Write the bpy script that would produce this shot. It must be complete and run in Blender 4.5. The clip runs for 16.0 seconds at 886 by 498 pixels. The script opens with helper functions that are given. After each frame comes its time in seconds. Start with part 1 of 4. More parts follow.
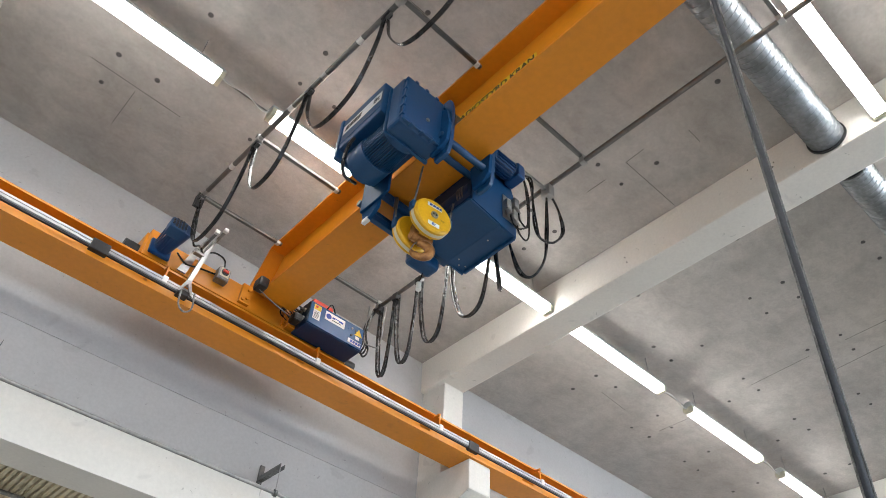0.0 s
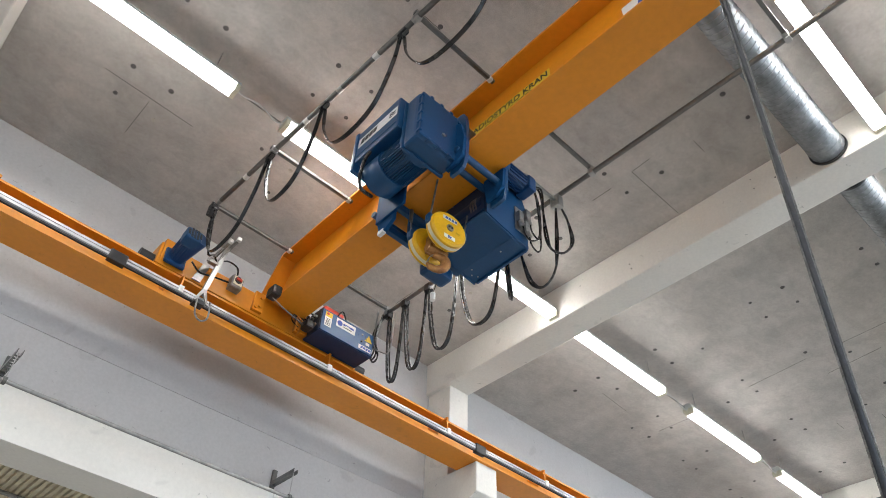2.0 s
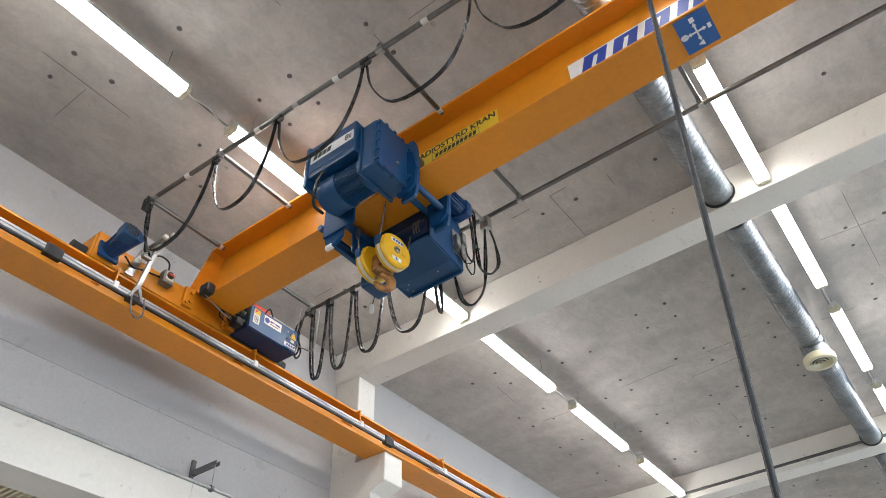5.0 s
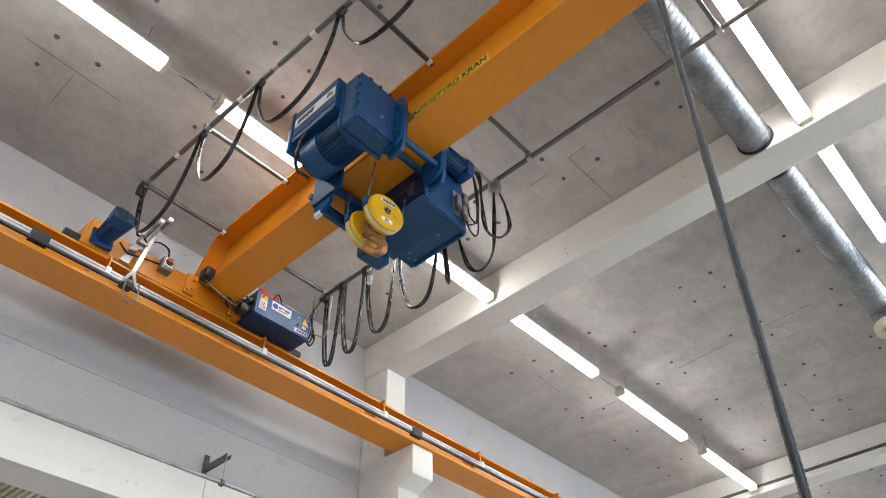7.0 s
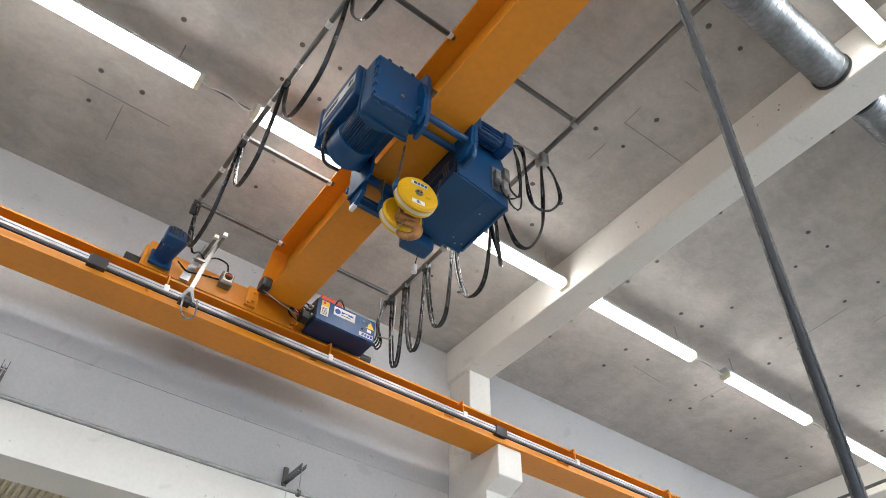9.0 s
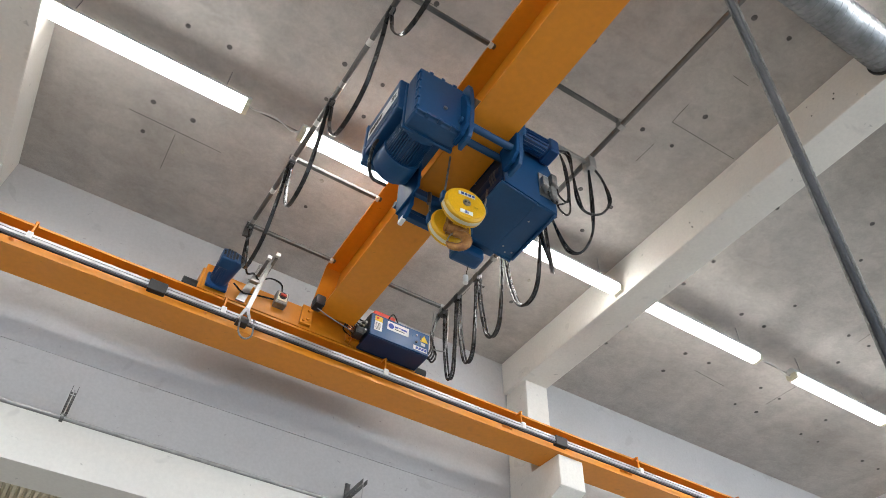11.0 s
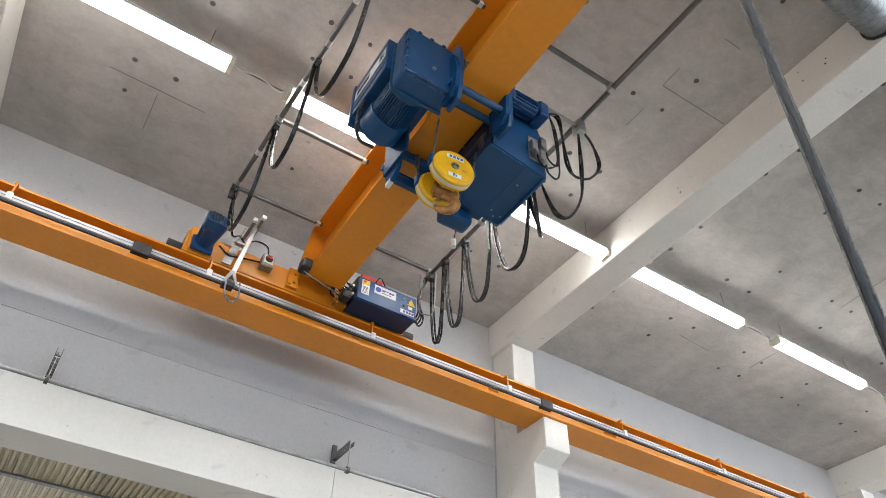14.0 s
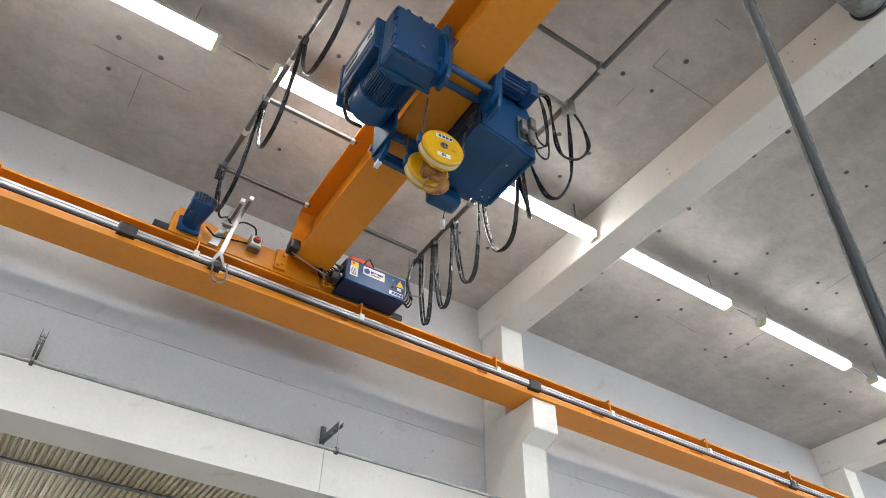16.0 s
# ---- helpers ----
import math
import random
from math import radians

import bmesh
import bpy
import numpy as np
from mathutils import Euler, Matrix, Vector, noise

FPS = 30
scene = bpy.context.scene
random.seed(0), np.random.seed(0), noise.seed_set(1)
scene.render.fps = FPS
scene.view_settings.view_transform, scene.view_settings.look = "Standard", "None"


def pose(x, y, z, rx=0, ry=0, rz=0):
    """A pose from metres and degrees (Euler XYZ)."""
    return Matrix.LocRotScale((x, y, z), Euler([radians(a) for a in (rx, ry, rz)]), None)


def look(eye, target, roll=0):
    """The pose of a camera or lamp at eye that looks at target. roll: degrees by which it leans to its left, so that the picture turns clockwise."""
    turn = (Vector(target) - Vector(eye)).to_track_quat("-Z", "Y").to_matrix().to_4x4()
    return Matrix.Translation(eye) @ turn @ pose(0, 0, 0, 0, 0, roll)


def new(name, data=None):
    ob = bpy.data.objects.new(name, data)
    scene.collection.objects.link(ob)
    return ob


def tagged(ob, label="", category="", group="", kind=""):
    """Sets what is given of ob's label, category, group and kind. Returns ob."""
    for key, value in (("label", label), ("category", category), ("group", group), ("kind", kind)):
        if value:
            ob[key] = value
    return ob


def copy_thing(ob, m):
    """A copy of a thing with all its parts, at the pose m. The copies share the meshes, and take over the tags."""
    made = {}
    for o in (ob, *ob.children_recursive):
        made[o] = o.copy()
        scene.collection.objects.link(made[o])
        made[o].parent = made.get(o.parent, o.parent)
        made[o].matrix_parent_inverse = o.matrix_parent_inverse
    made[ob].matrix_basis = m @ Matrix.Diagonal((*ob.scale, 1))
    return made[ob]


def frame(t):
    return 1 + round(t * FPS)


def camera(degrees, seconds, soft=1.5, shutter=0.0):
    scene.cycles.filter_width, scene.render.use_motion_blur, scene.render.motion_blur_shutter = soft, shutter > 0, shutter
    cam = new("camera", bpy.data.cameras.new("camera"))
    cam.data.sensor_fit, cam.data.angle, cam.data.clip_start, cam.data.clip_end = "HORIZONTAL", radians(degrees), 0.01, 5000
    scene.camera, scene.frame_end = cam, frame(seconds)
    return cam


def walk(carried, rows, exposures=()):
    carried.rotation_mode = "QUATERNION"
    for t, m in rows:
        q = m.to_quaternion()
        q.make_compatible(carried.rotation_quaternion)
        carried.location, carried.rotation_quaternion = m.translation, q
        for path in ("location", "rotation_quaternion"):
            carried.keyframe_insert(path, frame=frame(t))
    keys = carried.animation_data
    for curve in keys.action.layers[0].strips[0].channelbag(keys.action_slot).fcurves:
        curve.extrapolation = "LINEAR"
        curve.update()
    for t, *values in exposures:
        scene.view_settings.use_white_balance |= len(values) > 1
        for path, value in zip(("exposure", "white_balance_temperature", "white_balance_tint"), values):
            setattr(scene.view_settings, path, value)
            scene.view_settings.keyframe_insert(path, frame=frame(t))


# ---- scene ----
cam = camera(63.2, 16.0, soft=0.5)
# seconds, place (along the runway, towards the wall, up), heading from the wall's normal, upward pitch, lean to the right
ROWS = [
    (0.0, -0.380, 0.019, 1.597, 40.56, 45.12, -3.55),
    (0.5, -0.391, 0.018, 1.591, 40.06, 45.17, -3.28),
    (1.0, -0.403, 0.013, 1.604, 39.87, 45.14, -3.27),
    (1.5, -0.453, 0.005, 1.603, 40.24, 44.99, -3.19),
    (2.0, -0.595, 0.015, 1.598, 41.64, 44.71, -2.74),
    (2.5, -0.865, 0.015, 1.610, 44.42, 44.11, -1.81),
    (3.0, -1.084, 0.023, 1.614, 48.27, 43.47, -0.38),
    (3.5, -1.191, 0.015, 1.629, 52.50, 42.68, 1.24),
    (4.0, -1.330, 0.017, 1.622, 55.93, 42.02, 2.46),
    (6.5, -0.844, 0.011, 1.587, 51.05, 43.08, 2.32),
    (7.0, -0.572, 0.006, 1.602, 48.20, 43.49, 1.26),
    (7.5, -0.333, -0.011, 1.598, 45.67, 43.38, 0.29),
    (8.0, -0.162, -0.022, 1.591, 42.93, 43.68, -0.50),
    (8.5, -0.069, -0.041, 1.597, 39.27, 44.30, -1.13),
    (9.0, -0.019, -0.043, 1.597, 35.79, 44.98, -1.15),
    (9.5, -0.018, -0.043, 1.592, 32.65, 45.80, -1.21),
    (12.0, -0.007, -0.012, 1.591, 29.82, 45.41, -2.69),
    (12.5, -0.005, -0.016, 1.601, 30.25, 44.75, -2.64),
    (13.0, -0.001, -0.017, 1.602, 30.68, 44.21, -2.39),
    (13.5, -0.001, -0.003, 1.599, 31.28, 43.78, -1.94),
    (14.0, -0.001, -0.001, 1.609, 31.72, 43.13, -1.70),
    (14.5, 0.001, 0.012, 1.600, 32.05, 42.74, -1.48),
    (15.0, 0.008, 0.011, 1.600, 32.30, 42.29, -1.39),
    (15.5, 0.011, 0.018, 1.606, 32.58, 42.02, -1.13),
    (16.0, 0.012, 0.022, 1.605, 32.98, 41.87, -0.86),
]


def eye_pose(x, y, z, heading, pitch, lean):
    a, b = radians(heading), radians(pitch)
    way = Vector((math.sin(a) * math.cos(b), math.cos(a) * math.cos(b), math.sin(b)))
    eye = Vector((x, y, z))
    return look(eye, eye + way, -lean)


walk(cam, [(row[0], eye_pose(*row[1:])) for row in ROWS])

# ---- world and exposure ----
world = bpy.data.worlds.new("world")
scene.world = world
world.use_nodes = True
world.node_tree.nodes["Background"].inputs[0].default_value = (0.75, 0.82, 0.95, 1)
world.node_tree.nodes["Background"].inputs[1].default_value = 0.3
scene.view_settings.exposure = 0.0
LAMP = 22.5
# Power of the fill lamps in the added windows.
WINDOW_FILL = 230.0


# ---- materials ----
def links(m):
    return m.node_tree.nodes, m.node_tree.links


def material(name, colour, rough=0.5, metal=0.0, vary=0.1, scale=3.0, fine=60.0, bump=0.05, dirt=None, coat=0.0, rough_vary=0.1, stretch=(1, 1, 1), specks=0.0):
    """A painted, metal or mineral surface with broad and fine variation, in metres."""
    m = bpy.data.materials.new(name)
    m.use_nodes = True
    n, l = links(m)
    p = n["Principled BSDF"]
    co = n.new("ShaderNodeTexCoord")
    mp = n.new("ShaderNodeMapping")
    mp.inputs["Scale"].default_value = stretch
    l.new(co.outputs["Object"], mp.inputs[0])
    big = n.new("ShaderNodeTexNoise")
    big.inputs["Scale"].default_value, big.inputs["Detail"].default_value = scale, 6
    small = n.new("ShaderNodeTexNoise")
    small.inputs["Scale"].default_value, small.inputs["Detail"].default_value = fine, 4
    l.new(mp.outputs[0], big.inputs["Vector"])
    l.new(mp.outputs[0], small.inputs["Vector"])
    ramp = n.new("ShaderNodeValToRGB")
    e = ramp.color_ramp.elements
    e[0].position, e[1].position = 0.3, 0.7
    dark = dirt or tuple(c * (1 - 2 * vary) for c in colour)
    e[0].color, e[1].color = (*dark, 1), (*colour, 1)
    l.new(big.outputs["Fac"], ramp.inputs[0])
    mix = n.new("ShaderNodeMixRGB")
    mix.blend_type = "MULTIPLY"
    mix.inputs["Fac"].default_value = 1
    grain = n.new("ShaderNodeMapRange")
    grain.inputs["From Min"].default_value, grain.inputs["From Max"].default_value = 0.3, 0.7
    grain.inputs["To Min"].default_value, grain.inputs["To Max"].default_value = 1 - vary, 1 + vary * 0.4
    l.new(small.outputs["Fac"], grain.inputs["Value"])
    l.new(ramp.outputs[0], mix.inputs["Color1"])
    l.new(grain.outputs[0], mix.inputs["Color2"])
    l.new(mix.outputs[0], p.inputs["Base Color"])
    if specks:
        base = mix.outputs[0]
        for size, cut, keep in ((17.0, 0.70, 1 - specks), (4.0, 0.66, 1 - specks * 0.35)):
            sp = n.new("ShaderNodeTexNoise")
            sp.inputs["Scale"].default_value, sp.inputs["Detail"].default_value, sp.inputs["Distortion"].default_value = size, 3, 0.8
            l.new(co.outputs["Object"], sp.inputs["Vector"])
            sr = n.new("ShaderNodeMapRange")
            sr.inputs["From Min"].default_value, sr.inputs["From Max"].default_value = cut, cut + 0.05
            sr.inputs["To Min"].default_value, sr.inputs["To Max"].default_value = 1, keep
            l.new(sp.outputs["Fac"], sr.inputs["Value"])
            sm = n.new("ShaderNodeMixRGB")
            sm.blend_type = "MULTIPLY"
            sm.inputs["Fac"].default_value = 1
            l.new(base, sm.inputs["Color1"])
            l.new(sr.outputs[0], sm.inputs["Color2"])
            base = sm.outputs[0]
        l.new(base, p.inputs["Base Color"])
    rr = n.new("ShaderNodeMapRange")
    rr.inputs["To Min"].default_value, rr.inputs["To Max"].default_value = max(0.03, rough - rough_vary), min(1, rough + rough_vary)
    l.new(big.outputs["Fac"], rr.inputs["Value"])
    l.new(rr.outputs[0], p.inputs["Roughness"])
    p.inputs["Metallic"].default_value = metal
    p.inputs["Coat Weight"].default_value = coat
    if bump:
        b = n.new("ShaderNodeBump")
        b.inputs["Strength"].default_value, b.inputs["Distance"].default_value = bump, 0.01
        l.new(small.outputs["Fac"], b.inputs["Height"])
        l.new(b.outputs[0], p.inputs["Normal"])
    return m


def glow(name, colour, strength):
    m = bpy.data.materials.new(name)
    m.use_nodes = True
    p = m.node_tree.nodes["Principled BSDF"]
    p.inputs["Base Color"].default_value = (0.9, 0.9, 0.88, 1)
    p.inputs["Emission Color"].default_value = (*colour, 1)
    p.inputs["Emission Strength"].default_value = strength
    return m


ORANGE = material("orange_paint", (0.75, 0.268, 0.013), 0.36, vary=0.06, scale=1.2, fine=25, bump=0.02, specks=0.22)
BLUE = material("blue_paint", (0.005, 0.060, 0.168), 0.36, vary=0.08, scale=4, fine=50, bump=0.02)
BLUE_DARK = material("dark_blue_paint", (0.004, 0.034, 0.105), 0.42, vary=0.1, scale=4, fine=50, bump=0.02)
BLUE_MOTOR = material("motor_blue_paint", (0.005, 0.052, 0.17), 0.30, vary=0.08, scale=5, fine=60, bump=0.02)
BLUE_DOOR = material("bright_blue_enamel", (0.003, 0.066, 0.20), 0.30, vary=0.06, scale=6, fine=70, bump=0.015)
YELLOW = material("yellow_paint", (0.80, 0.44, 0.010), 0.33, vary=0.08, scale=9, fine=80, bump=0.03, specks=0.35)
RUST = material("worn_rusty_steel", (0.50, 0.25, 0.075), 0.38, metal=0.45, vary=0.2, scale=14, fine=90, bump=0.15, dirt=(0.20, 0.08, 0.03))
STEEL = material("galvanised_steel", (0.48, 0.48, 0.47), 0.36, metal=0.9, vary=0.15, scale=8, fine=40, bump=0.04)
STEEL_DARK = material("dark_steel_tube", (0.20, 0.20, 0.195), 0.33, metal=0.85, vary=0.15, scale=6, fine=60, bump=0.04)
GREY = material("dull_grey_steel", (0.34, 0.34, 0.33), 0.45, metal=0.6, vary=0.2, scale=12, fine=60, bump=0.05)
BLUE_MATT = material("matt_blue_paint", (0.006, 0.062, 0.175), 0.6, vary=0.08, scale=4, fine=50, bump=0.03)
BLUE_MATT.node_tree.nodes["Principled BSDF"].inputs["Specular IOR Level"].default_value = 0.12
ROPE = material("steel_wire_rope", (0.35, 0.35, 0.34), 0.45, metal=0.85, vary=0.3, scale=30, fine=300, bump=0.3)
ALU = material("aluminium_profile", (0.46, 0.47, 0.48), 0.42, metal=0.7, vary=0.08, scale=3, fine=30, bump=0.02, stretch=(0.2, 3, 3))
DUCT = material("galvanised_duct_sheet", (0.34, 0.36, 0.38), 0.48, metal=0.9, vary=0.22, scale=5, fine=30, bump=0.05)
BLACK = material("black_plastic", (0.018, 0.018, 0.02), 0.45, vary=0.15, scale=8, fine=80, bump=0.05)
RUBBER = material("black_cable_sheath", (0.014, 0.014, 0.015), 0.27, vary=0.2, scale=12, fine=120, bump=0.05)
HOSE = material("grey_blue_cable_sheath", (0.06, 0.066, 0.08), 0.33, vary=0.2, scale=20, fine=200, bump=0.1)
WHITE = material("white_plastic", (0.75, 0.75, 0.72), 0.45, vary=0.05, scale=10, fine=100, bump=0.02)
CREAM = material("cream_enamel", (0.72, 0.66, 0.48), 0.4, vary=0.06, scale=8, fine=60, bump=0.02)
CAP = material("yellowed_end_cap", (0.84, 0.79, 0.60), 0.4, vary=0.12, scale=20, fine=100, bump=0.03)
RED = material("red_signal_plastic", (0.65, 0.06, 0.03), 0.35, vary=0.06, scale=9, fine=70, bump=0.02)
LABEL = material("white_label_film", (0.78, 0.79, 0.78), 0.4, vary=0.03, scale=9, fine=90, bump=0.0)
YLABEL = material("yellow_label_film", (0.80, 0.55, 0.04), 0.4, vary=0.03, scale=9, fine=90, bump=0.0)
INK = material("black_print", (0.02, 0.02, 0.02), 0.5, vary=0.05, bump=0.0)
INK_BLUE = material("blue_print", (0.02, 0.06, 0.35), 0.45, vary=0.05, bump=0.0)
SIGN_BLUE = material("blue_sign_plastic", (0.02, 0.12, 0.38), 0.4, vary=0.05, bump=0.0)
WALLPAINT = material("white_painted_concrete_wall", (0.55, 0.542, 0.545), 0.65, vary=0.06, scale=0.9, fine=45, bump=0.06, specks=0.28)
# Lintel and columns are set lighter than the wall panels.
LINTELTONE = material("lighter_white_lintel", (0.84, 0.82, 0.775), 0.6, vary=0.04, scale=1.2, fine=40, bump=0.05, specks=0.28)
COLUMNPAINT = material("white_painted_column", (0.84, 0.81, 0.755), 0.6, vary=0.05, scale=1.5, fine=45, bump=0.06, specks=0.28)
FLOOR = material("light_grey_coated_floor", (0.60, 0.59, 0.57), 0.4, vary=0.12, scale=0.7, fine=20, bump=0.03)
DECK = material("cream_corrugated_deck", (0.68, 0.60, 0.43), 0.45, vary=0.08, scale=2, fine=30, bump=0.03)
HOLE = material("dark_tie_hole", (0.15, 0.145, 0.14), 0.9, vary=0.3, scale=20, fine=90, bump=0.0)
PLUG = material("pale_hole_plug", (0.50, 0.47, 0.41), 0.8, vary=0.2, scale=20, fine=90, bump=0.0)
TUBE = glow("lit_lamp_cover", (1.0, 0.985, 0.95), LAMP)


def concrete():
    """Shuttered concrete: broad stains, cloudy mottling and fine pores."""
    m = material("raw_concrete_ceiling", (0.520, 0.488, 0.457), 0.85, vary=0.09, scale=0.55, fine=38, bump=0.14, dirt=(0.405, 0.380, 0.356), rough_vary=0.05)
    n, l = links(m)
    p = n["Principled BSDF"]
    base = p.inputs["Base Color"].links[0].from_socket
    co = n.new("ShaderNodeTexCoord")
    for scale, lo, hi, a, b, stretch in ((2.2, 0.86, 1.05, 0.32, 0.62, (1, 0.6, 1)), (9.0, 0.92, 1.04, 0.35, 0.6, (0.6, 1, 1)), (170.0, 0.86, 1.05, 0.3, 0.6, (1, 1, 1))):
        mp = n.new("ShaderNodeMapping")
        mp.inputs["Scale"].default_value = stretch
        l.new(co.outputs["Object"], mp.inputs[0])
        t = n.new("ShaderNodeTexNoise")
        t.inputs["Scale"].default_value, t.inputs["Detail"].default_value, t.inputs["Distortion"].default_value = scale, 8, 0.6
        l.new(mp.outputs[0], t.inputs["Vector"])
        r = n.new("ShaderNodeMapRange")
        r.inputs["From Min"].default_value, r.inputs["From Max"].default_value = a, b
        r.inputs["To Min"].default_value, r.inputs["To Max"].default_value = lo, hi
        l.new(t.outputs["Fac"], r.inputs["Value"])
        mx = n.new("ShaderNodeMixRGB")
        mx.blend_type = "MULTIPLY"
        mx.inputs["Fac"].default_value = 1
        l.new(base, mx.inputs["Color1"])
        l.new(r.outputs[0], mx.inputs["Color2"])
        base = mx.outputs[0]
    l.new(base, p.inputs["Base Color"])
    return m


CONCRETE = concrete()


# ---- building blocks ----
def part(name, bm, mat, parent=None, label="", smooth=False):
    me = bpy.data.meshes.new(name)
    bmesh.ops.recalc_face_normals(bm, faces=bm.faces)
    bm.to_mesh(me)
    bm.free()
    for k in (mat if isinstance(mat, (list, tuple)) else [mat]):
        me.materials.append(k)
    if smooth:
        for p in me.polygons:
            p.use_smooth = True
        me.set_sharp_from_angle(angle=radians(35))
    ob = new(name, me)
    if parent is not None:
        ob.parent = parent
    if label:
        ob["label"] = label
    return ob


def thing(name, label, category, group="", kind=""):
    return tagged(new(name), label, category, group, kind)


def add_box(bm, x0, x1, y0, y1, z0, z1, bevel=0.0, m=None, seg=2):
    r = bmesh.ops.create_cube(bm, size=1)
    v = r["verts"]
    t = Matrix.Translation(((x0 + x1) / 2, (y0 + y1) / 2, (z0 + z1) / 2)) @ Matrix.Diagonal((abs(x1 - x0), abs(y1 - y0), abs(z1 - z0), 1))
    bmesh.ops.transform(bm, matrix=t, verts=v)
    if bevel:
        e = list({e for a in v for e in a.link_edges})
        r = bmesh.ops.bevel(bm, geom=e, offset=bevel, segments=seg, affect="EDGES", profile=0.6)
        v = list({a for f in r["faces"] for a in f.verts} | {a for a in v if a.is_valid})
    if m is not None:
        bmesh.ops.transform(bm, matrix=m, verts=v)
    return v


def box(*a, bevel=0.0, m=None, seg=2):
    bm = bmesh.new()
    add_box(bm, *a, bevel=bevel, m=m, seg=seg)
    return bm


def add_rod(bm, a, b, r, r2=None, seg=16, caps=True):
    a, b = Vector(a), Vector(b)
    d = b - a
    t = Matrix.Translation((a + b) / 2) @ d.to_track_quat("Z", "Y").to_matrix().to_4x4()
    return bmesh.ops.create_cone(bm, cap_ends=caps, segments=seg, radius1=r, radius2=r if r2 is None else r2, depth=d.length, matrix=t)["verts"]


def rod(a, b, r, r2=None, seg=16):
    bm = bmesh.new()
    add_rod(bm, a, b, r, r2, seg)
    return bm


def smooth_path(pts, n=8):
    """A soft line through the points (Catmull-Rom)."""
    p = [Vector(q) for q in pts]
    p = [p[0] * 2 - p[1]] + p + [p[-1] * 2 - p[-2]]
    out = []
    for i in range(1, len(p) - 2):
        for k in range(n):
            t = k / n
            out.append(0.5 * (2 * p[i] + (p[i + 1] - p[i - 1]) * t + (2 * p[i - 1] - 5 * p[i] + 4 * p[i + 1] - p[i + 2]) * t * t
                              + (3 * p[i] - p[i - 1] - 3 * p[i + 1] + p[i + 2]) * t ** 3))
    return out + [p[-2]]


def add_sweep(bm, path, w, h=None, seg=10, axis=None):
    """A tube (or flat strap: w by h, its width along axis) along the path."""
    h = h or w
    rings = []
    side = Vector(axis) if axis else None
    for i, q in enumerate(path):
        d = (path[min(i + 1, len(path) - 1)] - path[max(i - 1, 0)]).normalized()
        u = side if side else d.cross(Vector((0, 0, 1)) if abs(d.z) < 0.9 else Vector((0, 1, 0)))
        u = (u - d * u.dot(d)).normalized()
        if not axis:
            side = u
        v = d.cross(u)
        rings.append([bm.verts.new(q + u * (w * math.cos(2 * math.pi * k / seg)) + v * (h * math.sin(2 * math.pi * k / seg))) for k in range(seg)])
    for a, b in zip(rings, rings[1:]):
        for k in range(seg):
            bm.faces.new((a[k], a[(k + 1) % seg], b[(k + 1) % seg], b[k]))
    bm.faces.new(rings[0][::-1])
    bm.faces.new(rings[-1])
    return bm


def sweep(pts, w, h=None, seg=10, axis=None, n=8):
    return add_sweep(bmesh.new(), smooth_path(pts, n) if n else [Vector(p) for p in pts], w, h, seg, axis)


def add_prism(bm, outline, axis, a, b):
    """The outline (pairs in the plane across the axis) carried from a to b along x, y or z."""
    def at(p, s):
        return {"x": (s, p[0], p[1]), "y": (p[0], s, p[1]), "z": (p[0], p[1], s)}[axis]
    lo, hi = [bm.verts.new(at(p, a)) for p in outline], [bm.verts.new(at(p, b)) for p in outline]
    bm.faces.new(lo)
    bm.faces.new(hi[::-1])
    k = len(outline)
    for i in range(k):
        bm.faces.new((lo[i], lo[(i + 1) % k], hi[(i + 1) % k], hi[i]))
    return lo + hi


def prism(outline, axis, a, b, bevel=0.0):
    bm = bmesh.new()
    add_prism(bm, outline, axis, a, b)
    if bevel:
        bmesh.ops.bevel(bm, geom=bm.edges[:], offset=bevel, segments=2, affect="EDGES", profile=0.6)
    return bm


def text_mesh(name, body, size, mat, parent, m, shear=0.0, bold=0.0, width=0.0, label=""):
    """Flat lettering in the plane that m gives, centred."""
    cu = bpy.data.curves.new(name, "FONT")
    cu.body, cu.size, cu.align_x, cu.align_y, cu.extrude, cu.shear, cu.offset = body, size, "CENTER", "CENTER", 0.0006, shear, bold
    tmp = new(name, cu)
    me = bpy.data.meshes.new_from_object(tmp.evaluated_get(bpy.context.evaluated_depsgraph_get()))
    bpy.data.objects.remove(tmp)
    bpy.data.curves.remove(cu)
    xs = [v.co.x for v in me.vertices]
    me.transform(m @ Matrix.Diagonal((width / (max(xs) - min(xs)) if width else 1, 1, 1, 1)))
    me.materials.clear()
    me.materials.append(mat)
    ob = new(name, me)
    ob.parent = parent
    if label:
        ob["label"] = label
    return ob


def flat(x0, x1, y0, y1, m, h=0.0012, shear=0.0):
    """A thin plate in the plane of m; shear leans it like italics."""
    bm = bmesh.new()
    lo = [bm.verts.new(m @ Vector((x + shear * y, y, 0))) for x, y in ((x0, y0), (x1, y0), (x1, y1), (x0, y1))]
    hi = [bm.verts.new(m @ Vector((x + shear * y, y, h))) for x, y in ((x0, y0), (x1, y0), (x1, y1), (x0, y1))]
    bm.faces.new(lo[::-1])
    bm.faces.new(hi)
    for i in range(4):
        bm.faces.new((lo[i], lo[(i + 1) % 4], hi[(i + 1) % 4], hi[i]))
    return bm


